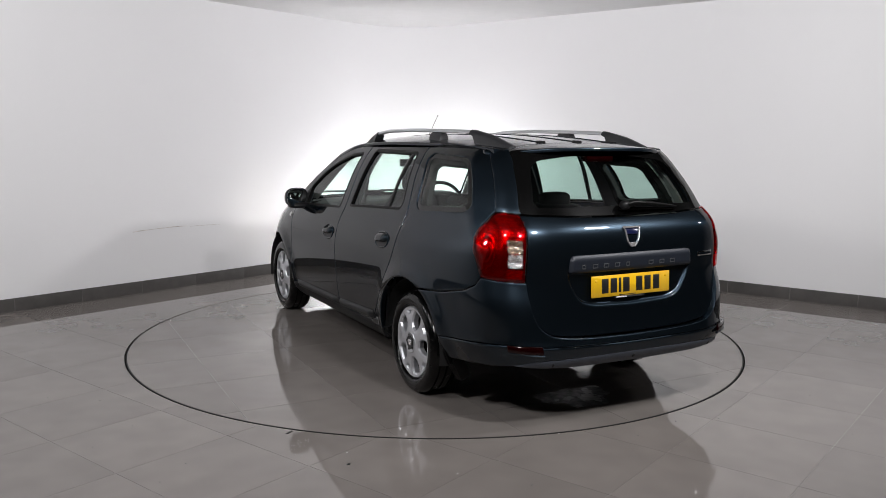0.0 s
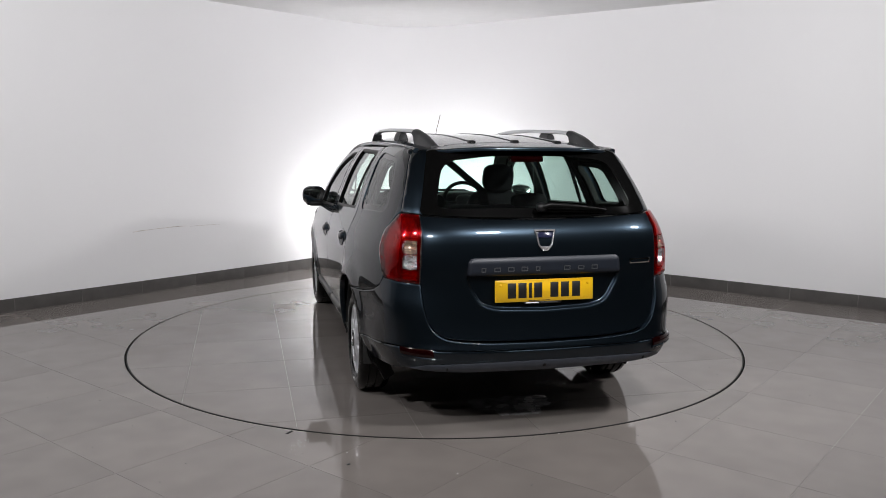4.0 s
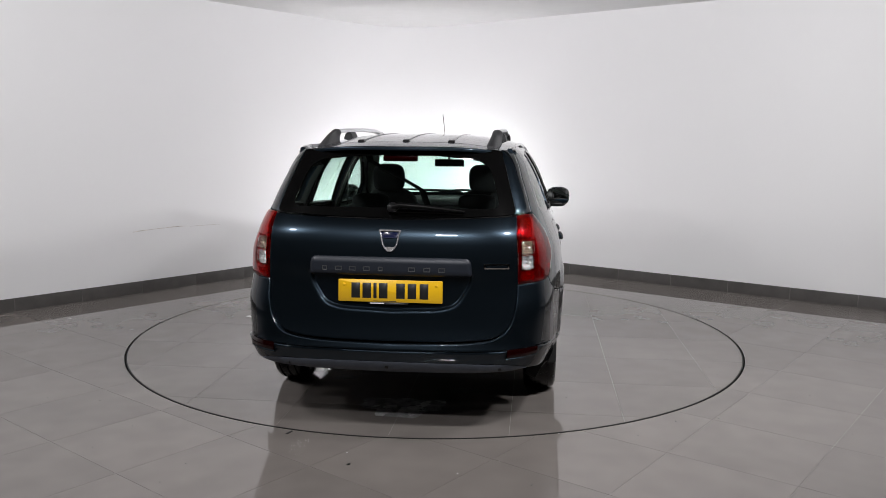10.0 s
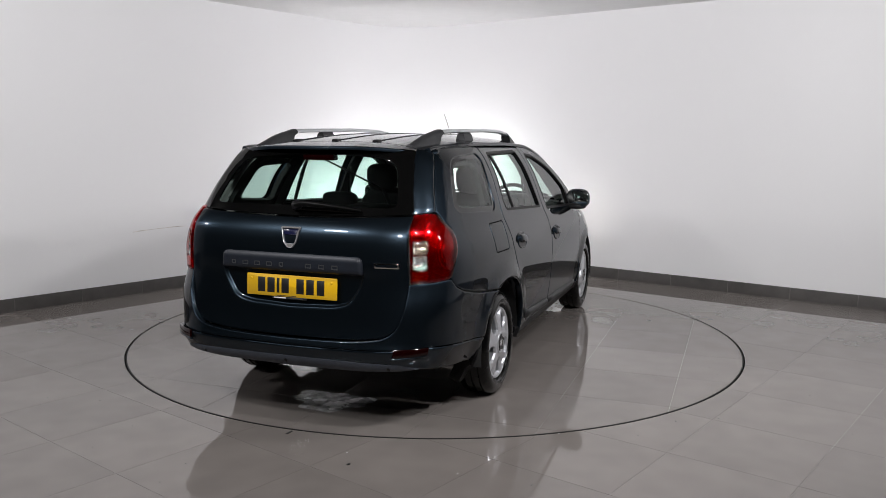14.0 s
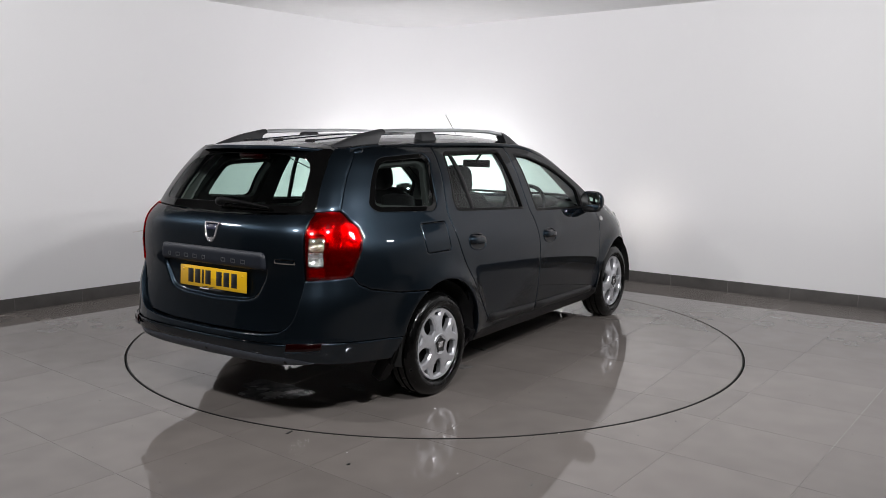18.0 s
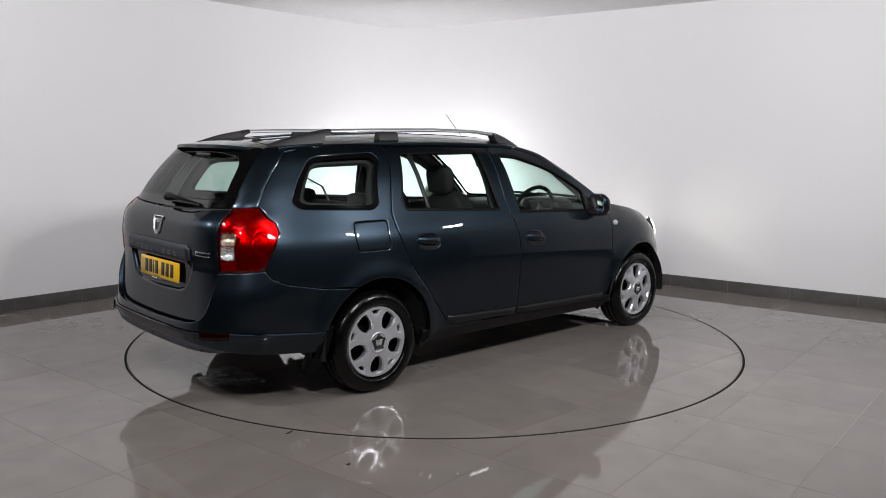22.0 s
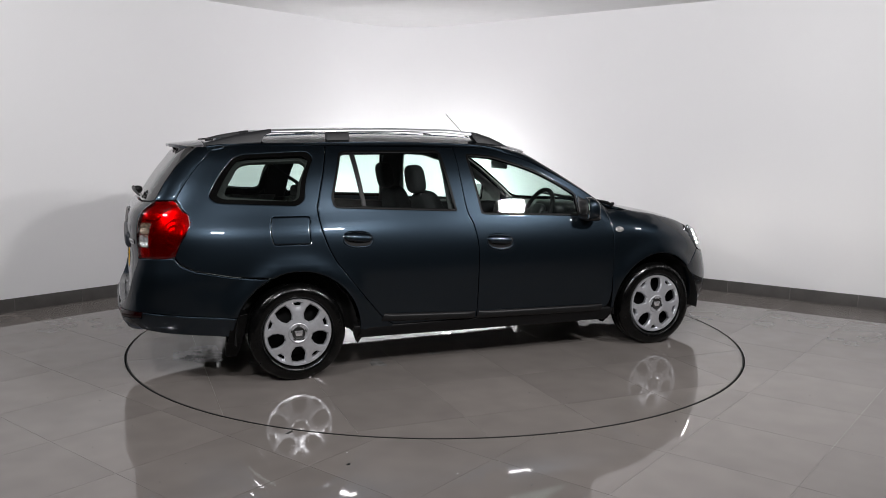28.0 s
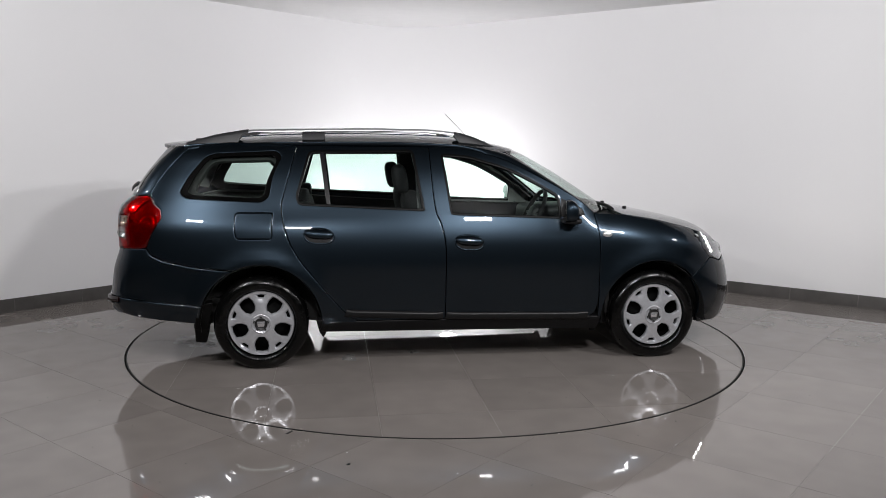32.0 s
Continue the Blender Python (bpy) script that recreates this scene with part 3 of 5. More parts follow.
def circle_pts(cy, cz, r, a0, a1, n):
    return [(cy + r * math.cos(radians(a0 + (a1 - a0) * k / n)), cz + r * math.sin(radians(a0 + (a1 - a0) * k / n))) for k in range(n + 1)]



B_SEAM = smooth_curve([(-0.125, 0.305), (-0.125, 0.55), (-0.126, 0.78), (-0.152, 0.93), (-0.187, 1.02), (-0.205, 1.20), (-0.215, 1.43)], 4)
C_SEAM = smooth_curve([(-0.70, 0.305), (-0.774, 0.355), (-0.872, 0.468), (-0.978, 0.602), (-1.09, 0.75), (-1.15, 0.885), (-1.175, 1.005), (-1.172, 1.09), (-1.12, 1.28), (-1.08, 1.437)], 4)
F_SEAM = smooth_curve([(0.855, 0.30), (0.897, 0.345), (0.914, 0.49), (0.912, 0.82), (0.888, 1.0)], 4)
DOOR_TOP = smooth_curve([(0.888, 1.0), (0.80, 1.075), (0.66, 1.163), (0.53, 1.235), (0.33, 1.335), (0.15, 1.395), (0.0, 1.425), (-0.215, 1.435)], 4)
REAR_WINDOW_OPEN = [(-1.085, 1.115, 0.03), (-1.075, 1.15, 0.02), (-1.005, 1.387, 0.03), (-0.975, 1.402, 0.02), (-0.325, 1.408, 0.03), (-0.262, 1.022, 0.015), (-1.068, 1.062, 0.04)]
FRONT_WINDOW_OPEN = [(-0.138, 1.385, 0.03), (0.045, 1.372, 0.05), (0.33, 1.288, 0.1), (0.53, 1.182, 0.1), (0.645, 1.112, 0.03), (0.652, 0.968, 0.02), (-0.085, 0.998, 0.02)]
QUARTER_OPEN = [(-1.815, 1.140, 0.04), (-1.66, 1.360, 0.06), (-1.60, 1.380, 0.03), (-1.212, 1.400, 0.04), (-1.178, 1.366, 0.02), (-1.262, 1.105, 0.03), (-1.30, 1.078, 0.03), (-1.77, 1.102, 0.04)]


# ---------------------------------------------------------------- the car
def superellipsoid(bm, centre, radii, e=0.5, nu=20, nv=12, m=None):
    """A rounded block."""
    def p(v, k):
        return math.copysign(abs(v) ** k, v)
    rows = []
    for j in range(1, nv):
        th = -math.pi / 2 + math.pi * j / nv
        rows.append([bm.verts.new(Vector((radii[0] * p(math.cos(th), e) * p(math.cos(2 * math.pi * i / nu), e),
                                          radii[1] * p(math.cos(th), e) * p(math.sin(2 * math.pi * i / nu), e), radii[2] * p(math.sin(th), e)))) for i in range(nu)])
    lo, hi = bm.verts.new((0, 0, -radii[2])), bm.verts.new((0, 0, radii[2]))
    for a, b in zip(rows[:-1], rows[1:]):
        for i in range(nu):
            bm.faces.new((a[i], a[(i + 1) % nu], b[(i + 1) % nu], b[i]))
    for i in range(nu):
        bm.faces.new((rows[0][(i + 1) % nu], rows[0][i], lo))
        bm.faces.new((rows[-1][i], rows[-1][(i + 1) % nu], hi))
    vs = [v for r in rows for v in r] + [lo, hi]
    bmesh.ops.transform(bm, matrix=Matrix.Translation(centre) @ (m or Matrix.Identity(4)), verts=vs)
    return vs


def grid_faces(bm, rows, close=False):
    vr = [[bm.verts.new(p) for p in r] for r in rows]
    for a, b in zip(vr[:-1], vr[1:]):
        n = len(a)
        for i in range(n if close else n - 1):
            bm.faces.new((a[i], a[(i + 1) % n], b[(i + 1) % n], b[i]))
    return vr


def extrude_poly(poly, place, depth):
    """A flat plate: 2D outline put in space by place(a, b, h), h from 0 to depth, with a small chamfer."""
    bm = bmesh.new()
    c = min(0.0015, depth * 0.4)
    inner = offset_poly(poly, c)
    rows = [[bm.verts.new(place(a, b, 0)) for a, b in poly], [bm.verts.new(place(a, b, depth - c)) for a, b in poly], [bm.verts.new(place(a, b, depth)) for a, b in inner]]
    n = len(poly)
    for p, q in zip(rows[:-1], rows[1:]):
        for i in range(n):
            bm.faces.new((p[i], p[(i + 1) % n], q[(i + 1) % n], q[i]))
    bm.faces.new(rows[-1])
    bm.faces.new(list(reversed(rows[0])))
    return bm


def wheel_trim(s, spin):
    """Silver trim with five large openings and five rim slots; s: which side it faces."""
    R = 0.215

    def place(a, b):
        if a is None:
            return float(s)
        r = math.hypot(a, b)
        dish = sum(math.exp(-((a - 0.134 * math.cos(t)) ** 2 + (b - 0.134 * math.sin(t)) ** 2) / 0.0030) for t in [radians(90 + 72 * k + spin) for k in range(5)])
        slot = sum(math.exp(-((a - 0.176 * math.cos(t)) ** 2 + (b - 0.176 * math.sin(t)) ** 2) / 0.0009) for t in [radians(126 + 72 * k + spin) for k in range(5)])
        return (s * (0.094 - 0.013 * min(1.0, dish) - 0.007 * min(1.0, slot) - 0.021 * (r / R) ** 2 * 1.0 + 0.006 * math.exp(-((r - 0.207) / 0.014) ** 2)), a, b)
    outer = [(R * math.cos(2 * math.pi * k / 60), R * math.sin(2 * math.pi * k / 60)) for k in range(60)]
    holes = []
    for k in range(5):
        t = radians(90 + 72 * k + spin)
        shape = [(0.094, -0.018), (0.122, -0.040), (0.156, -0.047), (0.190, -0.040), (0.195, 0.0), (0.190, 0.040), (0.156, 0.047), (0.122, 0.040), (0.094, 0.018)]
        holes.append([(r * math.cos(t) - w * math.sin(t), r * math.sin(t) + w * math.cos(t)) for r, w in shape])
        t += radians(36)
        shape = [(0.174, -0.016), (0.192, -0.028), (0.195, 0.0), (0.192, 0.028), (0.174, 0.016)]
        holes.append([(r * math.cos(t) - w * math.sin(t), r * math.sin(t) + w * math.cos(t)) for r, w in shape])
    holes = [[(a * 0.965, b * 0.965) for a, b in offset_poly(h, 0.0025)] for h in holes]
    return sheet(outer, place, holes, 0.010, 0.030, 0.0, 0.0085, 0.010)


def build_wheel(car, s, y, spin):
    wheel = new("wheel")
    wheel.parent = car
    wheel.location = (s * 0.748, y, WHEEL_Z)
    bm = bmesh.new()
    prof = [(-0.075, 0.195), (-0.092, 0.23), (-0.094, 0.26), (-0.085, 0.285), (-0.072, 0.297)]
    for g in (-0.045, 0.0, 0.045):
        prof += [(g - 0.006, 0.301), (g - 0.005, 0.294), (g + 0.005, 0.294), (g + 0.006, 0.301)]
    prof += [(0.070, 0.297), (0.083, 0.287), (0.0915, 0.268), (0.0935, 0.262), (0.0945, 0.25), (0.0935, 0.238), (0.0895, 0.226), (0.080, 0.2195), (0.066, 0.217), (0.060, 0.195)]
    revolve(bm, [(s * a, r) for a, r in prof], 64)
    part("tyre", bm, RUBBER, wheel, "black rubber tyre with a wet sheen", 50)
    part("wheel_trim", wheel_trim(s, spin), TRIM_SILVER, wheel, "silver five-spoke plastic wheel trim", 35)
    bm = bmesh.new()
    revolve(bm, [(s * 0.066, 0.203), (s * 0.02, 0.198), (s * -0.02, 0.17), (s * 0.0, 0.10), (s * 0.02, 0.001)], 40)
    part("rim", bm, RIM_BLACK, wheel, "dark steel rim behind the trim")
    bm = bmesh.new()
    revolve(bm, [(s * 0.086, 0.066), (s * 0.0935, 0.063), (s * 0.0955, 0.059), (s * 0.0945, 0.055), (s * 0.0925, 0.053), (s * 0.0925, 0.036)], 40)
    part("hub_ring", bm, TRIM_SILVER, wheel, "raised silver ring", 60)
    bm = bmesh.new()
    revolve(bm, [(s * 0.088, 0.041), (s * 0.0965, 0.040), (s * 0.0975, 0.036), (s * 0.0955, 0.0335), (s * 0.0955, 0.001)], 32)
    part("centre_cap", bm, INK, wheel, "black centre cap")
    badge = extrude_poly([(-0.026, 0.017), (0.026, 0.017), (0.019, -0.017), (-0.019, -0.017)], lambda a, b, h: (s * (0.0955 + h), s * a, b), 0.002)
    part("cap_badge", badge, CHROME, wheel, "plain bright badge shape")
    # solid black blocks; the shade inside the slots is their colour
    for k in range(5):
        t = radians(126 + 72 * k + spin)
        bm = box_bm((-0.004, -0.008, -0.0035), (0.004, 0.008, 0.0035), 0.001, Matrix.Translation((s * 0.0935, 0.046 * math.cos(t), 0.046 * math.sin(t))) @ Matrix.Rotation(t + math.pi / 2, 4, "X"))
        part("slot", bm, INK, wheel)
    return wheel


def ring_sheet(outer, inner, mapper, proud=0.0, thick=0.004, grid=0.05, soft=0.0015):
    return sheet(outer, mapper, [inner], grid, thick, 0.0, soft, 0.001, proud)


def door_handle(door, s, y, z):
    """A pull handle over an oval cup with a raised lip."""
    def on(yy, zz, h):
        return (s * (side_x(yy, zz) + h), yy, zz)

    def oval(k, n, ry, rz):
        c, d = math.cos(2 * math.pi * k / n), math.sin(2 * math.pi * k / n)
        return y + ry * math.copysign(abs(c) ** 0.8, c), z - 0.07 * ry * c + rz * math.copysign(abs(d) ** 0.8, d)
    bm = bmesh.new()
    n = 32
    rows = []
    for k in range(n + 1):
        row = []
        for ry, rz, h in ((0.099, 0.053, -0.001), (0.096, 0.050, 0.004), (0.091, 0.046, 0.005), (0.086, 0.042, 0.001)):
            yy, zz = oval(k, n, ry, rz)
            row.append(on(yy, zz, h))
        rows.append(row)
    grid_faces(bm, rows)
    part("handle_lip", bm, PAINT, door, "", 60)
    # flat dark oval; the shade inside the cup is painted on
    hollow = [oval(k, 26, 0.088, 0.043) for k in range(26)]
    part("handle_shade", sheet(hollow, side_map(s), (), 0.03, 0.0, 0, 0, 0, 0.0015), SATIN, door, "flat dark oval painted as the shaded hollow behind the handle")
    bm = bmesh.new()
    rows = []
    for k in range(13):
        f = -1 + 2 * k / 12
        yy = y + 0.093 * f
        zc = z + 0.014 - 0.0065 * f
        hgt = 0.028 * (1 - 0.75 * abs(f) ** 5)
        out_h = 0.009 + 0.018 * (1 - f ** 4)
        rows.append([on(yy, zc + hgt * dz, 0.001 + out_h * dh) for dz, dh in ((-1.0, 0.30), (-0.85, 0.80), (-0.3, 1.0), (0.35, 0.95), (0.85, 0.62), (1.0, 0.1), (0.4, 0.0), (-0.6, 0.05))])
    vr = grid_faces(bm, rows, True)
    bm.faces.new(vr[0]), bm.faces.new(vr[-1])
    part("handle", bm, PAINT, door, "body-coloured pull handle", 60)


def build_side(car, s):
    sm, wm = side_map(s), wrap_map(s)
    hole_f, hole_r = rounded(FRONT_WINDOW_OPEN), rounded(REAR_WINDOW_OPEN)
    front = B_SEAM[::-1][:-1] + [(-0.125, 0.305)] + F_SEAM[:-1] + DOOR_TOP[:-1]
    door = part("front_door", sheet(front, sm, [hole_f], 0.045, 0.028), PAINT, car)
    rear = C_SEAM[::-1] + [(-0.126, 0.305)] + B_SEAM[1:]
    rdoor = part("rear_door", sheet(rear, sm, [hole_r], 0.045, 0.028), PAINT, car)
    for d, hole in ((door, hole_f), (rdoor, hole_r)):
        part("window_seal", ring_sheet(offset_poly(hole, -0.006), offset_poly(hole, 0.011), sm, 0.0005, 0.02, 0.03), SEAL, d, "black rubber seal")
        part("window", sheet(offset_poly(hole, 0.004), sm, (), 0.025, 0, 0, 0, 0, -0.012), GLASS, d, "clear green-tinted glass").visible_shadow = False
    frame_in = [(-0.135, 0.94), (0.83, 0.94)] + [(y, z - 0.015) for y, z in DOOR_TOP if -0.19 < y < 0.83] + [(-0.200, 1.415), (-0.190, 1.20)]
    part("frame_lining", sheet(frame_in, sm, [offset_poly(hole_f, 0.004)], 0.05, 0, 0, 0, 0, -0.033), DOOR_LINING, door, "grey inner frame lining")
    part("window_divider", sheet([(-0.935, 1.40), (-0.905, 1.40), (-0.866, 1.06), (-0.892, 1.06)], sm, (), 0.05, 0.01, 0, 0.002, 0.001, -0.004), SATIN, rdoor, "black upright bar")
    door_handle(door, s, 0.028, 0.815)
    door_handle(rdoor, s, -0.942, 0.866)
    for d, y0, y1, za, zb in ((rdoor, -0.772, -0.140, 0.378, 0.348), (door, -0.112, 0.850, 0.347, 0.327)):
        bm = bmesh.new()
        rows = []
        for k in range(25):
            f = k / 24
            y, zt = y0 + (y1 - y0) * f, za + (zb - za) * f
            end = max(0.02, min(1.0, 14 * min(f, 1 - f))) ** 0.5
            rows.append([(s * (side_x(y, zt + dz) + h * end), y + 0.4 * dz * (1 - f), zt + dz) for dz, h in ((0.008, -0.004), (0.005, 0.009), (-0.003, 0.018), (-0.012, 0.022), (-0.026, 0.022), (-0.038, 0.018), (-0.044, 0.009), (-0.044, -0.004))])
        vr = grid_faces(bm, rows)
        bm.faces.new(vr[0]), bm.faces.new(vr[-1])
        part("rub_strip", bm, SATIN, d, "dark satin rubbing strip", 60)
    # quarter panel with its fixed window
    arch = [p for p in circle_pts(RW, WHEEL_Z, RA, 0, 113, 24) if p[1] > 0.29]
    quarter = [at_side(*p) for p in C_SEAM] + [at_side(-1.3, 1.449), at_side(-1.55, 1.447), at_side(-1.75, 1.433), at_side(-1.803, 1.380), at_side(-1.917, 1.249), at_side(-2.000, 1.118)]
    quarter += [at_side(-1.93, 1.03), at_side(-1.922, 0.98), at_side(-2.02, 0.79), at_side(-1.99, 0.748), at_side(-1.91, 0.711), at_side(-1.70, 0.668), at_side(-1.47, 0.652)]
    quarter += [at_side(*p) for p in arch[::-1] if p[0] > -1.45] + [at_side(-0.93, 0.285), at_side(-0.72, 0.285)]
    flat_q = rounded(QUARTER_OPEN)
    hole_q = [at_side(*p) for p in flat_q]
    holes = [hole_q]
    flap = rounded([(-1.464, 1.012), (-1.230, 1.012), (-1.236, 0.848), (-1.462, 0.850)], 0.022)
    flap = [at_side(*p) for p in flap]
    if s > 0:
        holes.append(flap)
    qp = part("quarter_panel", sheet(quarter, wm, holes, 0.04, 0.028), PAINT, car)
    if s > 0:
        part("fuel_flap", sheet(flap, wm, (), 0.04, 0.012, 0.0015, 0.004, 0.0025), PAINT, qp)
    clear_q = [at_side(*p) for p in rounded([(-1.770, 1.142, 0.05), (-1.645, 1.340, 0.06), (-1.585, 1.362, 0.03), (-1.240, 1.376, 0.05), (-1.206, 1.350, 0.02), (-1.288, 1.118, 0.04), (-1.32, 1.104, 0.02), (-1.73, 1.122, 0.04)])]
    part("window_border", ring_sheet(offset_poly(hole_q, -0.012), clear_q, wm, -0.005, 0.003), INK_GLOSS, qp, "glossy black glass border", 20)
    part("quarter_window", sheet(clear_q, wm, (), 0.03, 0, 0, 0, 0, -0.006), GLASS, qp, "clear green-tinted glass").visible_shadow = False
    small_q = rounded([(-1.738, 1.148, 0.05), (-1.634, 1.328, 0.06), (-1.578, 1.350, 0.03), (-1.250, 1.364, 0.05), (-1.218, 1.340, 0.02), (-1.298, 1.127, 0.05), (-1.330, 1.114, 0.02)])
    part("window_lining", ring_sheet([at_side(*p) for p in offset_poly(flat_q, -0.012)], [at_side(*p) for p in small_q], wm, -0.040, 0.033), DIM_LINING, qp, "grey-green quarter window lining, dimmed nearly to black in its colour")
    # front wing
    farch = circle_pts(FW, WHEEL_Z, FA, 180, 42, 24)
    wing = [(0.914, 0.30), (0.914, 0.49), (0.912, 0.82), (0.888, 1.0)] + [(y, wing_top(y)) for y in (1.0, 1.1, 1.22, 1.35, 1.48, 1.6)]
    wing += [(1.640, 0.870), (1.667, 0.858), (1.718, 0.735), (1.776, 0.672), (1.70, 0.62), (1.606, 0.558)] + [p for p in farch[::-1] if p[1] > 0.3]
    fw = part("front_wing", sheet(wing, sm, (), 0.04, 0.02), PAINT, car)
    rep = [(0.964 + 0.034 * math.cos(2 * math.pi * k / 20), 0.862 + 0.019 * math.sin(2 * math.pi * k / 20)) for k in range(20)]
    part("side_repeater", sheet(rep, sm, (), 0.02, 0.006, 0, 0.006, 0.004, 0.006), LAMP_CLEAR, fw, "clear oval side indicator")
    # strip between doors and screen or roof
    outer = [(s * side_x(y, z), y, z) for y, z in DOOR_TOP] + [(s * side_x(y, 1.440), y, 1.440) for y in (-0.45, -0.7, -0.95, -1.2, -1.45, -1.6, -1.74)] + [(s * side_x(-1.80, 1.432), -1.80, 1.432)]
    inner = []
    for b in np.linspace(0.985, 1.40, 22):
        xe = 0.715 - (b - 0.985) * 0.33
        inner.append(Vector(screen_map(xe, b)))
    inner += [Vector(roof_map(0.578, y)) for y in (0.30, 0.20, 0.05, -0.1, -0.3, -0.6, -0.9, -1.2, -1.45, -1.6, -1.74, -1.80)]
    inner = [Vector((s * v.x, v.y, v.z)) for v in inner]

    def along(pts, n):
        P = [np.array(p) for p in pts]
        d = [0]
        for p, q in zip(P[:-1], P[1:]):
            d.append(d[-1] + float(np.linalg.norm(q - p)))
        return [Vector([interp(d[-1] * k / n, d, [p[c] for p in P]) for c in range(3)]) for k in range(n + 1)]
    A, B = along(outer, 48), along([tuple(v) for v in inner], 48)
    rows = []
    for a, b in zip(A, B):
        m = (a + b) / 2 + Vector((s * 0.012, 0, 0.012))
        q1, q3 = a.lerp(m, 0.55) + Vector((s * 0.004, 0, 0.004)), m.lerp(b, 0.45) + Vector((s * 0.002, 0, 0.004))
        rows.append([a + Vector((-s * 0.02, 0, -0.02)), a, q1, m, q3, b, b + Vector((-s * 0.015, 0, -0.025))])
    bm = bmesh.new()
    vr = grid_faces(bm, rows)
    bm.faces.new(vr[-1])
    part("roof_frame", bm, PAINT, car, smooth=60)
    bm = bmesh.new()
    superellipsoid(bm, (s * 0.568, -1.738, 1.411), (0.032, 0.050, 0.020), 0.95, 24, 14, Matrix.Rotation(radians(14), 4, "X"))
    part("roof_corner", bm, PAINT, car, smooth=70)
    bm = bmesh.new()
    grid_faces(bm, [[a + Vector((-s * 0.034, 0, -0.030)), (a + b) / 2 + Vector((-s * 0.045, -0.035, -0.030)), b + Vector((-s * 0.030, -0.030, -0.034))] for a, b in zip(A[1:-6], B[1:-6])])
    part("pillar_lining", bm, HEADLINER, car, "light grey pillar and roof edge lining", 60)
    # inner trim below the glass, wheel housings, sill, mud flaps
    trim = [(-0.88, 0.32), (0.85, 0.32), (0.85, 0.965), (-0.10, 0.985), (-1.16, 1.05), (-1.16, 0.80), (-0.97, 0.62)]
    part("door_trim", sheet(trim, sm, (), 0.08, 0.02, 0, 0, 0, -0.05), PLASTIC, car, "dark interior door lining")
    trim = [at_side(-1.16, 0.70), at_side(-1.16, 1.06), at_side(-1.80, 1.08), at_side(-1.95, 1.05), at_side(-1.95, 0.72)]
    part("load_bay_trim", sheet(trim, wm, (), 0.08, 0.02, 0, 0, 0, -0.05), DOOR_LINING, car, "grey load bay lining")
    for cy, r in ((RW, RA), (FW, FA)):
        bm = bmesh.new()
        rows = []
        for k in range(25):
            t = radians(-8 + 196 * k / 24)
            rows.append([(s * xx, cy + rr * math.cos(t), WHEEL_Z + rr * math.sin(t)) for xx, rr in ((0.838, r - 0.012), (0.80, r - 0.004), (0.60, r - 0.004), (0.56, r - 0.03), (0.56, 0.02))])
        grid_faces(bm, rows)
        part("wheel_housing", bm, DARK, car, "black plastic arch liner")
    sill = [(-0.935, 0.226), (-0.93, 0.302), (0.90, 0.302), (0.935, 0.30), (0.93, 0.205)]
    part("sill", sheet(sill, sm, (), 0.06, 0.05, 0, 0.01, 0.006, 0.001), SILL_SHADE, car, "sill coloured near black for the shade low on the body")
    flap_shape = rounded([(-1.612, 0.44), (-1.648, 0.25), (-1.676, 0.150), (-1.748, 0.155), (-1.742, 0.25), (-1.722, 0.42)], 0.012)
    part("mud_flap", sheet(flap_shape, sm, (), 0.05, 0.06, 0, 0.004, 0.004, -0.022), SEAL, car, "black rubber mud flap")
    flap_shape = rounded([(0.965, 0.31), (0.950, 0.22), (0.925, 0.165), (0.890, 0.175), (0.895, 0.30)], 0.008)
    part("mud_flap", sheet(flap_shape, sm, (), 0.05, 0.06, 0, 0.004, 0.004, -0.022), SEAL, car, "black rubber mud flap")
    guard = [(-0.972, 0.31), (-0.895, 0.31), (-0.905, 0.21), (-0.925, 0.178), (-0.945, 0.21)]
    part("arch_guard", sheet(guard, sm, (), 0.04, 0.05, 0, 0.003, 0.003, -0.012), SATIN, car, "black plastic arch guard")
    # door mirror
    mir = new("door_mirror")
    mir.parent = car
    tagged(mir, "black and body-coloured door mirror")
    bm = bmesh.new()
    vs = superellipsoid(bm, (s * 0.892, 0.690, 1.018), (0.094, 0.056, 0.078), 0.72, 28, 16)
    for v in vs:
        v.co.y = max(v.co.y, 0.664 - 0.28 * (abs(v.co.x) - 0.892))
        if v.co.z < 0.975:
            v.co.x -= s * (0.975 - v.co.z) * 0.3
        lead = max(0.0, v.co.y - 0.69) / 0.076
        v.co.z = 1.018 + (v.co.z - 1.018) * (1 - 0.28 * lead) - 0.016 * lead
    part("housing", bm, PAINT, mir, "body-coloured shell", 50)
    pane = [(0.892 + 0.088 * math.copysign(abs(math.cos(2 * math.pi * k / 32)) ** 0.6, math.cos(2 * math.pi * k / 32)), 1.018 + 0.071 * math.copysign(abs(math.sin(2 * math.pi * k / 32)) ** 0.6, math.sin(2 * math.pi * k / 32))) for k in range(32)]
    part("mirror_glass", extrude_poly(pane, lambda a, b, h: (s * a, 0.664 - 0.28 * (a - 0.892) - h, b), 0.003), MIRROR, mir, "mirror glass")
    bm = bmesh.new()
    superellipsoid(bm, (s * 0.875, 0.706, 0.955), (0.080, 0.062, 0.024), 0.7, 20, 10)
    part("base", bm, SATIN, mir, "black lower shell")
    bm = bmesh.new()
    tube(bm, [(s * 0.80, 0.725, 0.985), (s * 0.84, 0.722, 0.980), (s * 0.87, 0.715, 0.975)], [0.040, 0.032, 0.028], 12, 0.8)
    part("arm", bm, SATIN, mir, "black mirror arm")
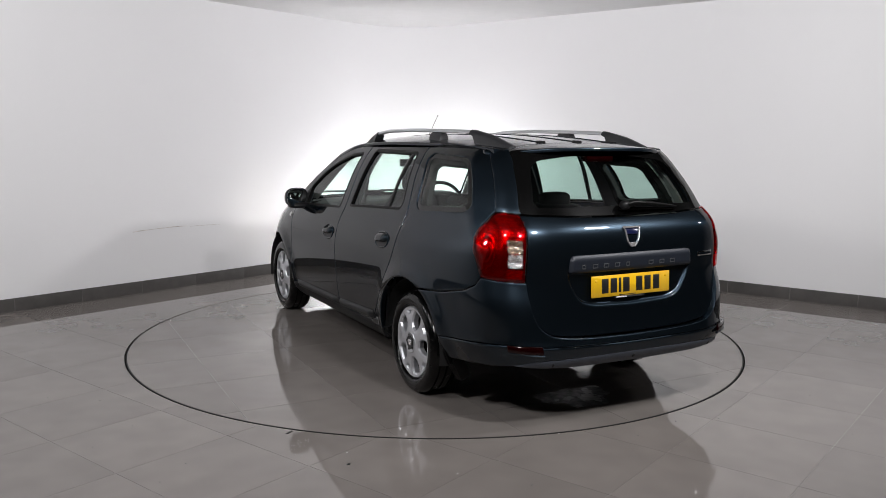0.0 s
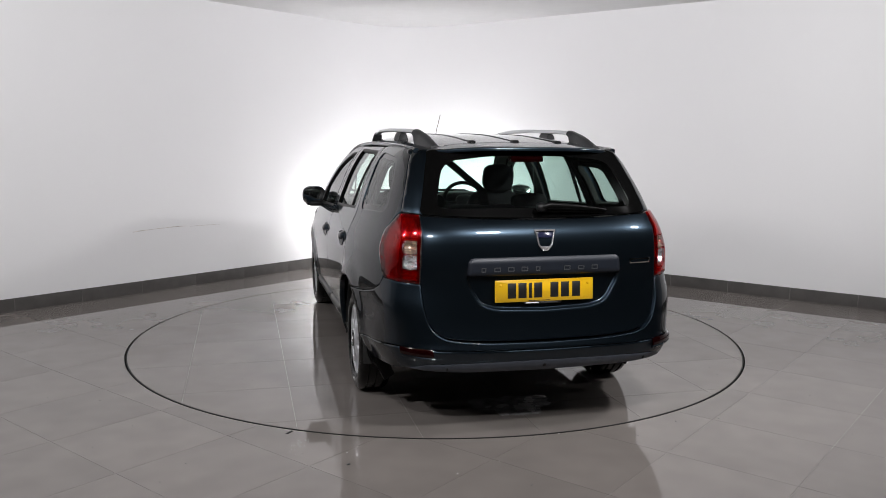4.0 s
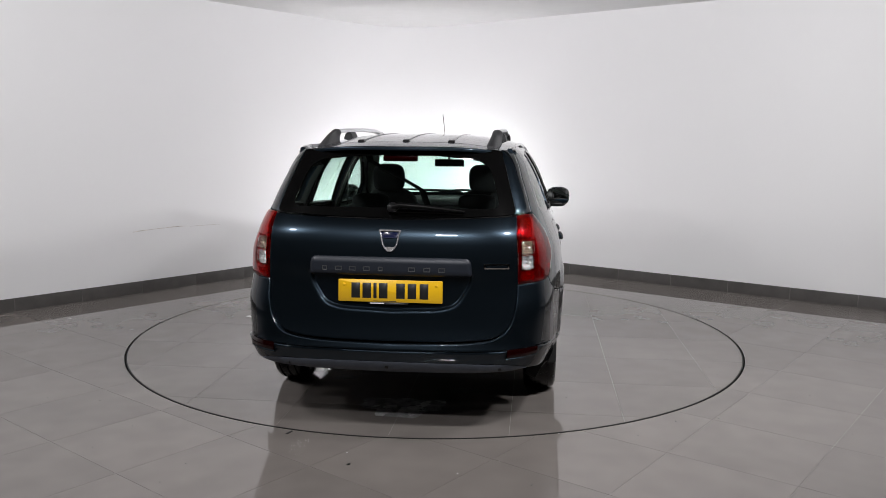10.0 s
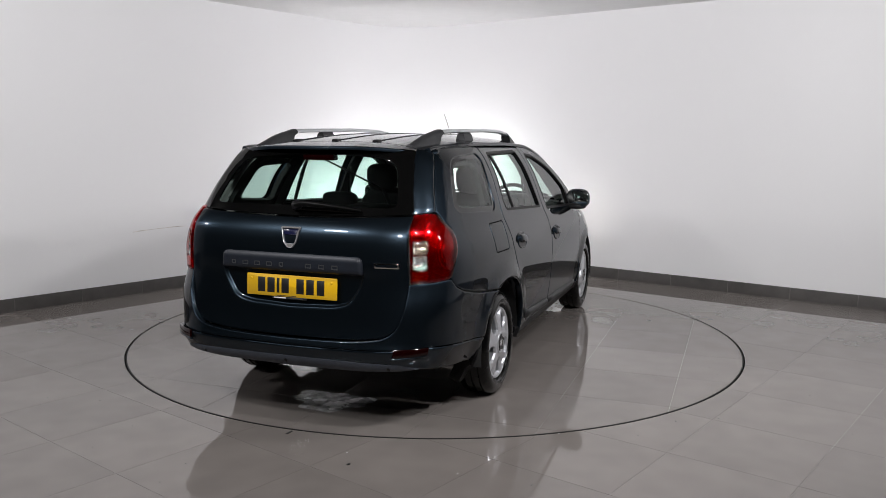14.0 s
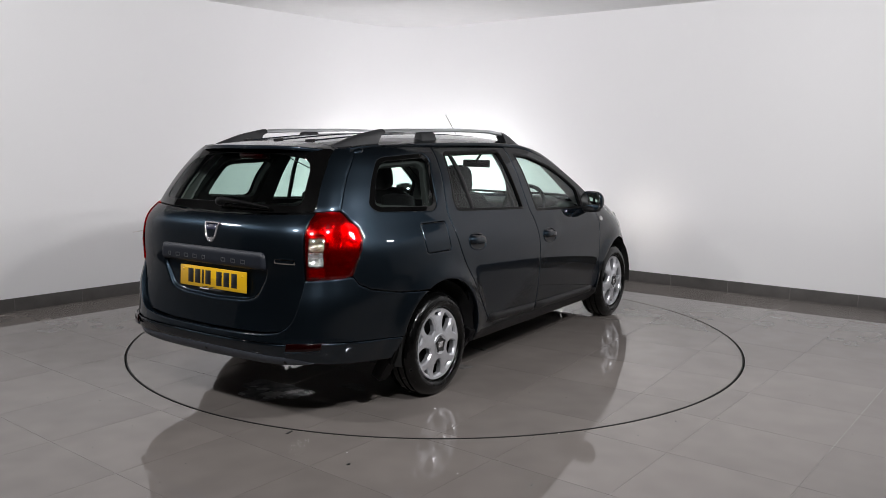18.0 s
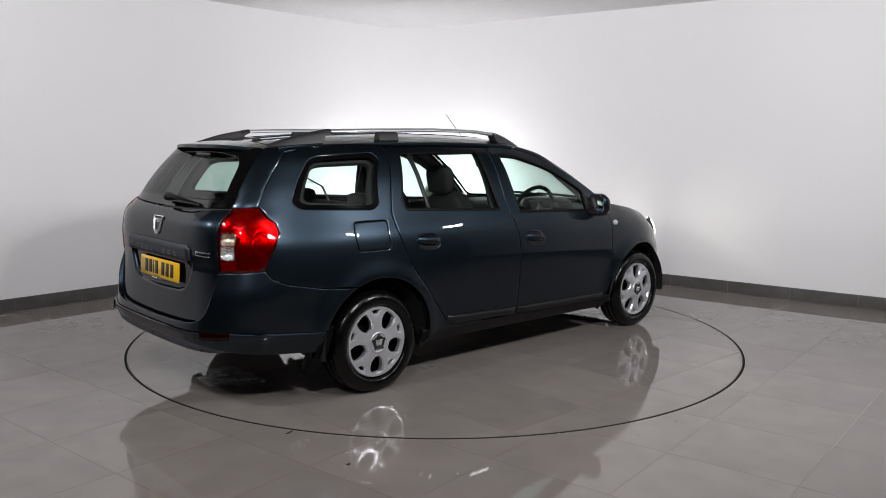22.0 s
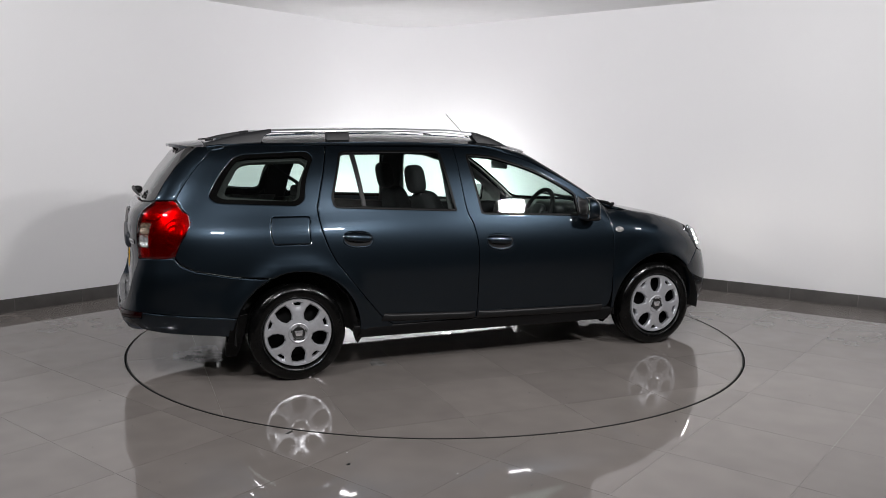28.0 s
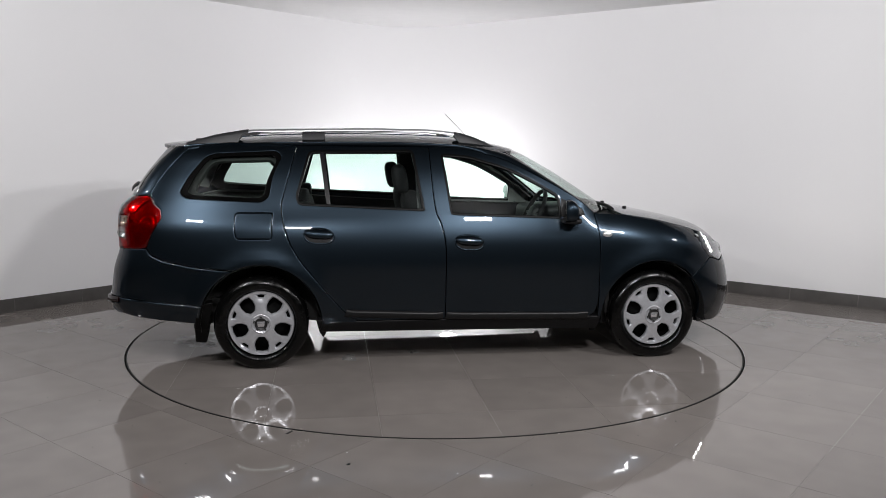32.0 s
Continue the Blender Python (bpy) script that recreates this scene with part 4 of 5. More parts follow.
    part("corner_cover", sheet(rounded([(0.655, 0.972), (0.655, 1.10), (0.80, 1.028), (0.82, 0.985)], 0.012), sm, (), 0.05, 0.01, 0, 0.004, 0.002, 0.003), SATIN, mir, "black corner cover")


def build_roof(car):
    roof = part("roof", sheet([(-0.58, -1.80), (0.58, -1.80), (0.58, 0.30), (0.5, 0.375), (0.3, 0.425), (0, 0.445), (-0.3, 0.425), (-0.5, 0.375), (-0.58, 0.30)], roof_map, (), 0.06, 0.02, 0.0), PAINT, car)
    for x in (-0.247, 0.0, 0.247):
        groove = [(x - 0.007, -1.72), (x + 0.007, -1.72), (x + 0.007, 0.24), (x - 0.007, 0.24)]
        part("roof_groove", sheet(groove, roof_map, (), 0.05, 0.004, 0, 0.002, 0.002, 0.004), PAINT, roof)
        plug = rounded([(x - 0.018, -1.775), (x + 0.018, -1.775), (x + 0.018, -1.725), (x - 0.018, -1.725)], 0.006)
        part("roof_plug", sheet(plug, roof_map, (), 0.03, 0.006, 0, 0.004, 0.003, 0.009), SATIN, roof, "small black rubber plug")
    lip = rounded([(-0.570, -1.802, 0.01), (0.570, -1.802, 0.01), (0.545, -1.845, 0.04), (0.47, -1.912, 0.06), (0.36, -1.965, 0.06), (0.2, -1.994), (0, -2.003), (-0.2, -1.994), (-0.36, -1.965, 0.06), (-0.47, -1.912, 0.06), (-0.545, -1.845, 0.04)], 0.03)
    part("spoiler", sheet(lip, roof_map, (), 0.04, 0.012, 0.0, 0.008, 0.007), PAINT, car, "slim roof spoiler over the rear window")
    bm = bmesh.new()
    tube(bm, [(0, 0.167, 1.478), (0, 0.155, 1.495), (0, 0.145, 1.505)], [0.016, 0.012, 0.006], 12)
    tube(bm, [(0, 0.150, 1.500), (0, -0.015, 1.664)], 0.0022, 6)
    part("aerial", bm, SATIN, car, "thin black roof aerial")
    part("headliner", sheet([(-0.55, -1.85), (0.55, -1.85), (0.55, 0.26), (0, 0.38), (-0.55, 0.26)], roof_map, (), 0.12, 0.0, 0, 0, 0, -0.035), HEADLINER, car, "light grey roof lining")
    for s in (1, -1):
        rail = new("roof_rail")
        rail.parent = car
        X = 0.487

        def top(y):
            return interp(y, [-1.80, -1.72, -1.60, -1.41, -1.2, -0.6, -0.2, 0.0, 0.10, 0.20, 0.285], [1.448, 1.472, 1.505, 1.536, 1.543, 1.553, 1.548, 1.528, 1.502, 1.462, 1.418])

        def low(y):
            return roof_map(X, y)[2] - 0.012
        bm = bmesh.new()
        ys = np.linspace(-1.43, 0.01, 26)
        rows = []
        for y in ys:
            z1 = top(y)
            xx = X - 0.012 * ((y + 0.7) / 0.7) ** 2
            rows.append([(s * (xx + dx), y, z1 + dz) for dx, dz in ((-0.017, -0.020), (-0.018, -0.008), (-0.010, 0.0), (0.008, -0.001), (0.017, -0.008), (0.018, -0.018), (0.008, -0.024), (-0.008, -0.024))])
        vr = grid_faces(bm, rows, True)
        bm.faces.new(vr[0]), bm.faces.new(vr[-1])
        part("bar", bm, RAIL_GREY, rail, "satin silver rail", 60)

        def foot(name, profile):
            """profile: y, top, bottom."""
            bmf = bmesh.new()
            rws = []
            for y, z1, z0 in profile:
                xx = X - 0.012 * ((y + 0.7) / 0.7) ** 2
                h = max(0.004, z1 - z0)
                rws.append([(s * (xx - 0.030), y, z0), (s * (xx - 0.024), y, z0 + h * 0.6), (s * (xx - 0.012), y, z0 + h), (s * (xx + 0.010), y, z0 + h), (s * (xx + 0.024), y, z0 + h * 0.7), (s * (xx + 0.034), y, z0)])
            vv = grid_faces(bmf, rws, True)
            bmf.faces.new(vv[0]), bmf.faces.new(vv[-1])
            part(name, bmf, PLASTIC, rail, "black plastic rail foot", 60)
        foot("rear_foot", [(y, top(y) + 0.001, low(y)) for y in (-1.80, -1.76, -1.70, -1.62, -1.54, -1.47)] + [(-1.44, top(-1.44) + 0.002, 1.500), (-1.40, top(-1.40) + 0.002, 1.515)])
        foot("middle_foot", [(-1.048, 1.522, low(-1.05)), (-1.03, 1.526, low(-1.03)), (-0.92, 1.528, low(-0.92)), (-0.90, 1.524, low(-0.90))])
        foot("front_foot", [(-0.025, top(-0.02) + 0.002, 1.50), (0.015, top(0.01) + 0.001, low(0.01))] + [(y, top(y) + 0.001, low(y)) for y in (0.06, 0.11, 0.16, 0.21, 0.25, 0.285)])


def lamp_bowl(s, outline, deep=0.030):
    """A hollow, deepest at its middle."""
    xs, zs = [p[0] for p in outline], [p[1] for p in outline]
    cx, cz = sum(xs) / len(xs), sum(zs) / len(zs)
    wx, wz = (max(xs) - min(xs)) / 2, (max(zs) - min(zs)) / 2

    def f(a, b):
        if a is None:
            return float(s)
        p = wrap_point(a, b)
        r2 = min(1.0, ((a - cx) / wx) ** 2 + ((b - cz) / wz) ** 2)
        return (s * (p.x - 0.006 * (1 - r2)), p.y + deep * (1 - r2) + 0.0011 * math.sin(b * 520), p.z)
    return f


def ringed(s):
    """The body's surface with shallow rings round the lamp's bulb."""
    ca, cb = at_side(-2.03, 0.925)

    def f(a, b):
        if a is None:
            return float(s)
        p = wrap_point(a, b)
        r = math.hypot(a - ca, b - cb)
        d = 0.004 + 0.0007 * math.sin(r * 190) * interp(r, [0.02, 0.04, 0.08, 0.10], [0.0, 1.0, 1.0, 0.0])
        return (s * (p.x - d), p.y + d, p.z)
    return f


GATE_LOW = smooth_curve([(0, 0.486), (0.25, 0.490), (0.42, 0.500), (0.530, 0.522), (0.590, 0.574), (0.618, 0.660), (0.632, 0.775)], 5)


def window_map(a, b):
    """The rear window's flat slope, carried on down to its lower edge."""
    if a is None:
        return 1.0
    return (a, rear_y(a, max(b, 1.14)) - 0.65 * max(0.0, 1.14 - b), b)


def gate_map(a, b):
    """The tail's surface, drawn in behind the bumper at its foot."""
    if a is None:
        return 1.0
    return (a, rear_y(a, b) + interp(b, [0.49, 0.58, 0.68, 0.75, 0.86], [0.036, 0.028, 0.016, 0.010, 0.0]) * (1 - min(1.0, abs(a) / 0.632) ** 6), b)


def bumper_wrap(tuck):
    """The tail's outline with the bumper's shoulder swelling out below the lamps; tuck draws in its lower edge."""
    def f(a, b):
        if a is None:
            return 1.0
        p = wrap_point(a, b)
        k = interp(b, [0.48, 0.55, 0.60, 0.66, 0.70, 0.74, 0.785], [0.0, 0.010, 0.016, 0.019, 0.0145, 0.007, 0.0]) * interp(p.y, [-2.1, -1.86], [1.0, 0.0])
        k -= tuck * max(0.0, (0.455 - b) / 0.15)
        n = Vector((math.copysign(min(1.0, abs(p.x) / 0.80) ** 5, p.x), -1.0 if p.y < -2.2 else -max(0.0, min(1.0, (-1.9 - p.y) / 0.3))))
        n = n.normalized() if n.length > 0.01 else n
        return (p.x + n.x * k, p.y + n.y * k, p.z)
    return f


def build_tail(car):
    gate = GATE_LOW[:-1] + [(0.632, 0.775), (0.618, 1.108), (0.3, 1.094), (0, 1.088)]
    gate = mirrored(gate)
    recess = rounded([(-0.409, 0.83), (-0.400, 0.775, 0.05), (-0.335, 0.665, 0.09), (-0.25, 0.640, 0.05), (0, 0.630), (0.25, 0.640, 0.05), (0.335, 0.665, 0.09), (0.400, 0.775, 0.05), (0.409, 0.83)], 0.02)
    tail = part("tailgate", sheet(gate, gate_map, [recess], 0.04, 0.02, 0.002, 0.004, 0.004), PAINT, car)
    part("plate_recess", sheet(offset_poly(recess, 0.014), gate_map, (), 0.04, 0, 0, 0, 0, -0.017), PAINT, tail)
    bm = bmesh.new()
    rim = divide(recess, 0.02)
    turns = [(offset_poly(rim, d), h) for d, h in ((-0.005, 0.0), (0.0, 0.0008), (0.003, 0.003), (0.007, 0.009), (0.010, 0.0145), (0.015, 0.0172))]
    rows = [[Vector(gate_map(*ring[k])) + Vector((0, h, 0)) for ring, h in turns] for k in range(len(rim))]
    grid_faces(bm, rows + rows[:1])
    part("recess_rim", bm, PAINT, tail, "", 60)
    glass = [(0, 1.092), (0.3, 1.098), (0.614, 1.113), (0.528, 1.428), (0.3, 1.445), (0, 1.45)]
    glass = rounded(mirrored(glass), 0.025)
    clear = rounded([(-0.535, 1.142, 0.05), (0.535, 1.142, 0.05), (0.465, 1.372, 0.08), (0.20, 1.400, 0.05), (-0.20, 1.400, 0.05), (-0.465, 1.372, 0.08)], 0.05)
    part("window_border", ring_sheet(glass, clear, window_map, -0.002, 0.004), INK_GLOSS, tail, "glossy black glass border", 20)
    part("rear_window", sheet(clear, rear_map, (), 0.05, 0, 0, 0, 0, -0.003), REAR_GLASS, tail, "green-tinted rear window with heating lines").visible_shadow = False
    for k in range(9):
        z = 1.17 + 0.022 * k
        xw = 0.47 - 0.27 * (z - 1.15)
        part("heating_line", sheet([(-xw, z), (xw, z), (xw, z + 0.00022), (-xw, z + 0.00022)], rear_map, (), 0.1, 0, 0, 0, 0, -0.004), SEAL, tail)
    for s in (1, -1):
        side = [at_side(-2.000, 1.118), at_side(-1.917, 1.249), at_side(-1.803, 1.380), at_side(-1.75, 1.428)] + [at_rear(0.525 + 0.086 * k / 8, 1.43 - 0.316 * k / 8) for k in range(9)]
        part("gate_pillar", sheet(side, wrap_map(s), (), 0.03, 0.025, 0.0012, 0.0025, 0.0012), PAINT, tail)
    # wiper
    wip = new("rear_wiper")
    wip.parent = car
    bm = bmesh.new()
    superellipsoid(bm, (0, -2.185, 1.145), (0.026, 0.03, 0.024), 0.8)
    part("pivot_cap", bm, SATIN, wip)
    bm = bmesh.new()
    tube(bm, [(0.0, -2.205, 1.147), (0.04, -2.212, 1.158), (0.16, -2.208, 1.150), (0.26, -2.200, 1.140), (0.358, -2.183, 1.128)], [0.015, 0.015, 0.012, 0.009, 0.005], 10, 0.75, (0, 1, 0))
    part("arm", bm, SEAL, wip, "black wiper arm")
    bm = bmesh.new()
    tube(bm, [(-0.03, -2.172, 1.128), (0.15, -2.174, 1.126), (0.355, -2.166, 1.120)], 0.006, 6, 1.6)
    part("blade", bm, RUBBER, wip, "rubber blade")
    # garnish with plain marks
    bar = new("tailgate_garnish")
    bar.parent = car
    tagged(bar, "dark grey tailgate grip bar with small letter marks")
    shape = rounded([(-0.406, 0.815, 0.02), (0.406, 0.815, 0.02), (0.398, 0.906, 0.03), (-0.398, 0.906, 0.03)], 0.02)
    part("grip", sheet(shape, rear_map, (), 0.03, 0.03, 0, 0.014, 0.012, 0.018), GARNISH, bar, "satin dark grey plastic")
    for k, x in enumerate((-0.325, -0.255, -0.185, -0.115, -0.045, 0.110, 0.185, 0.258)):
        w = 0.012 if k in (0, 4) else 0.017
        mark = rounded([(x - w, 0.838), (x + w, 0.838), (x + w, 0.860), (x - w, 0.860)], 0.003)
        part("letter_mark", ring_sheet(mark, offset_poly(mark, 0.0048), rear_map, 0.0195, 0.002, 0.02, 0.0005), LETTER, bar, "dark satin letter bar")
    bm = bmesh.new()
    revolve(bm, [(-2.262, 0.017), (-2.276, 0.016), (-2.278, 0.010), (-2.275, 0.0095), (-2.275, 0.0005)], 24, "z")
    bmesh.ops.transform(bm, matrix=Matrix.Translation((0, 0, 0.876)) @ Matrix(((1, 0, 0, 0), (0, 0, 1, 0), (0, 1, 0, 0), (0, 0, 0, 1))), verts=bm.verts)
    part("lock_button", bm, LETTER, bar)
    # emblem: a plain bright shield outline
    emb = new("tailgate_emblem")
    emb.parent = car

    def on_gate(h0):
        return lambda a, b, h: (a, rear_y(a, b) - h0 - h, b)
    shield = rounded([(-0.060, 1.040), (0.056, 1.040), (0.046, 1.015), (0.036, 0.965), (0.012, 0.932), (-0.016, 0.932), (-0.040, 0.965), (-0.050, 1.015)], 0.008)
    inner_shield = offset_poly(shield, 0.0075)
    bm = bmesh.new()
    place = on_gate(0.0)
    rows = [[place(p[0], p[1], h) for p, h in ((o, 0.0), (o, 0.007), (((o[0] + i[0]) / 2, (o[1] + i[1]) / 2), 0.011), (i, 0.007), (i, 0.0))] for o, i in zip(shield + shield[:1], inner_shield + inner_shield[:1])]
    grid_faces(bm, rows)
    part("shield", bm, CHROME, emb, "bright chrome shield outline", 50)
    part("shield_band", extrude_poly(rounded([(-0.044, 1.027), (0.040, 1.027), (0.034, 1.000), (-0.038, 1.000)], 0.003), on_gate(0.0), 0.006), BLUE_INK, emb, "dark blue band")
    part("shield_foot", extrude_poly(rounded([(-0.034, 0.957), (0.030, 0.957), (0.012, 0.934), (-0.016, 0.934)], 0.004), on_gate(0.0), 0.009), CHROME, emb, "bright lower edge")
    badge = new("tailgate_badge")
    badge.parent = car
    part("badge_plate", sheet(rounded([(0.462, 0.856), (0.585, 0.856), (0.583, 0.882), (0.460, 0.882)], 0.005), rear_map, (), 0.03, 0.004, 0, 0.002, 0.001, 0.004), BADGE, badge, "small bright chrome badge")
    part("badge_bar", sheet(rounded([(0.470, 0.863), (0.577, 0.863), (0.576, 0.875), (0.469, 0.875)], 0.003), rear_map, (), 0.03, 0.001, 0, 0, 0, 0.005), PAINT, badge)
    # number plate, its characters as plain bars
    plate = new("number_plate")
    plate.parent = car

    def on_plate(a, b, h):
        return (a, -2.2525 - 0.056 * (0.791 - b) - h, b)
    part("panel", extrude_poly(rounded([(-0.261, 0.680), (0.261, 0.680), (0.261, 0.791), (-0.261, 0.791)], 0.006), on_plate, 0.004), PLATE, plate, "yellow reflective plate")
    for k, x in enumerate((-0.1735, -0.1175, -0.0760, -0.0345, 0.052, 0.109, 0.169)):
        w = 0.008 if k == 2 else 0.0215
        part("character_bar", extrude_poly([(x - w, 0.699), (x + w, 0.699), (x + w, 0.775), (x - w, 0.775)], lambda a, b, h: on_plate(a, b, h + 0.004), 0.0006), INK, plate, "plain black bar")
    for x in (-0.232, 0.232):
        dot = [(x + 0.007 * math.cos(2 * math.pi * k / 14), 0.766 + 0.007 * math.sin(2 * math.pi * k / 14)) for k in range(14)]
        part("screw_cap", extrude_poly(dot, lambda a, b, h: on_plate(a, b, h + 0.004), 0.003), PLATE, plate)
    part("maker_mark", extrude_poly([(-0.085, 0.6835), (0.03, 0.6835), (0.03, 0.687), (-0.085, 0.687)], lambda a, b, h: on_plate(a, b, h + 0.004), 0.0004), INK, plate)
    part("dealer_strip", extrude_poly([(-0.11, 0.668), (0.09, 0.668), (0.09, 0.681), (-0.11, 0.681)], on_plate, 0.003), INK, plate, "black strip with tiny white marks")
    for x0, x1 in ((-0.10, -0.03), (-0.02, 0.07)):
        part("tiny_mark", extrude_poly([(x0, 0.671), (x1, 0.671), (x1, 0.6765), (x0, 0.6765)], lambda a, b, h: on_plate(a, b, h + 0.003), 0.0003), LETTER_WHITE if x0 < -0.05 else LETTER, plate)
    # bumper
    up = [at_rear(0, 0.454), at_rear(0.40, 0.458), at_rear(0.60, 0.465), at_side(-2.19, 0.472), at_side(-2.084, 0.462), at_side(-1.708, 0.427)]
    up += [at_side(*p) for p in circle_pts(RW, WHEEL_Z, RA, 161, 116, 10)] + [at_side(-1.70, 0.664), at_side(-1.91, 0.707), at_side(-1.99, 0.744), at_side(-2.02, 0.786)]
    up += [at_rear(*p) for p in offset_poly(mirrored(GATE_LOW), -0.0015)[:len(GATE_LOW)][::-1]]
    bumper = part("rear_bumper", sheet(mirrored(up), bumper_wrap(0.0), (), 0.035, 0.045, 0.0, 0.004, 0.004, 0.001), PAINT, car, "body-coloured rear bumper")
    lowp = [at_rear(0, 0.395), at_rear(0.55, 0.396), at_rear(0.66, 0.370), at_side(-2.12, 0.345), at_side(-1.722, 0.304)] + [at_side(*p) for p in circle_pts(RW, WHEEL_Z, RA, 178, 162, 4)]
    lowp += [at_side(-1.708, 0.425), at_side(-2.084, 0.460), at_side(-2.19, 0.470), at_rear(0.60, 0.463), at_rear(0.40, 0.456), at_rear(0, 0.452)]
    part("bumper_apron", sheet(mirrored(lowp), bumper_wrap(0.046), (), 0.035, 0.03, 0.0, 0.006, 0.007, 0.010), PAINT, bumper)
    for s in (1, -1):
        refl = rounded([at_rear(0.580, 0.430), at_rear(0.728, 0.440), at_rear(0.732, 0.470), at_rear(0.582, 0.466)], 0.006)
        part("reflector", sheet(refl, wrap_map(s), (), 0.04, 0.006, 0, 0.004, 0.002, 0.019), REFLECTOR, bumper, "dark red reflector")
        ledge = [at_rear(0.575, 0.420), at_rear(0.725, 0.430), at_rear(0.725, 0.439), at_rear(0.575, 0.429)]
        part("reflector_ledge", sheet(ledge, wrap_map(s), (), 0.04, 0.010, 0, 0.003, 0.004, 0.020), PAINT, bumper)
    val = [at_rear(0, 0.338), at_rear(0.4, 0.346), at_rear(0.62, 0.358), at_rear(0.690, 0.366), at_rear(0.655, 0.380), at_rear(0.60, 0.393), at_rear(0.4, 0.398), at_rear(0, 0.398)]
    valance = part("rear_valance", sheet(mirrored(val), bumper_wrap(0.042), (), 0.03, 0.04, 0.0, 0.004, 0.003, 0.0125), VALANCE, car, "blue-grey textured lower trim")
    for x in (-0.56, -0.01, 0.55):
        dot = [at_rear(x + 0.009 * math.cos(2 * math.pi * k / 14), 0.370 + 0.009 * math.sin(2 * math.pi * k / 14)) for k in range(14)]
        part("parking_sensor", sheet(dot, bumper_wrap(0.042), (), 0.02, 0.006, 0, 0.002, 0.001, 0.0165), SATIN, valance, "round black sensor")
    # lamps
    for s in (1, -1):
        lamp_shape = [at_rear(0.624, 1.108), at_rear(0.66, 1.112), at_side(-2.003, 1.111), at_side(-1.932, 1.032), at_side(-1.926, 0.985), at_side(-1.95, 0.92), at_side(-2.018, 0.795), at_side(-2.06, 0.784), at_rear(0.640, 0.778)]
        lamp_shape = rounded(lamp_shape, 0.012)
        windows = []
        for z0, z1 in ((0.924, 0.988), (0.850, 0.920)):
            windows.append(rounded([at_rear(0.652, z0), at_rear(0.719, z0), at_rear(0.717, z1), at_rear(0.653, z1)], 0.006))
        lamp = part("tail_lamp", sheet(lamp_shape, wrap_map(s), windows, 0.025, 0.012, 0.001, 0.006, 0.005, 0.009), LAMP_RED, car, "glossy red tail lamp", 60)
        for lens, mt, lb in zip(windows, (BOWL_AMBER, BOWL), ("clear lens with an amber bulb", "clear reversing lens")):
            cl = part("clear_lens", sheet(lens, wrap_map(s), (), 0.02, 0.004, 0.0006, 0.003, 0.002, 0.0105), LENS_CLEAR, lamp, lb)
            part("reflector_bowl", sheet(offset_poly(lens, 0.001), lamp_bowl(s, lens), (), 0.003, 0.02, 0, 0, 0, -0.002), mt, cl, "rippled bright bowl", 60)
        shell = offset_poly(lamp_shape, 0.0015)
        part("inner_shell", sheet(shell, ringed(s), windows, 0.006, 0.03, 0, 0, 0, -0.006), BOWL_SHELL, lamp, "bright ringed inner shell", 40)
        cup = rounded([at_rear(0.652, 1.005), at_rear(0.735, 1.005), at_rear(0.728, 1.092), at_rear(0.655, 1.092)], 0.03)
        part("reflector_bowl", sheet(cup, lamp_bowl(s, cup, -0.008), (), 0.010, 0, 0, 0, 0, -0.003), BOWL, lamp, "bright bowl behind red lens", 60)
        cup = rounded([at_rear(0.652, 0.792), at_rear(0.722, 0.794), at_rear(0.722, 0.842), at_rear(0.652, 0.842)], 0.012)
        part("reflector_bowl", sheet(cup, lamp_bowl(s, cup, -0.006), (), 0.008, 0, 0, 0, 0, -0.003), BOWL, lamp, "bright bowl behind red lens", 60)
    bm = box_bm((-0.090, -1.965, 1.366), (0.090, -1.905, 1.396), 0.010)
    part("brake_light", bm, REFLECTOR, car, "high red brake light inside the rear window")


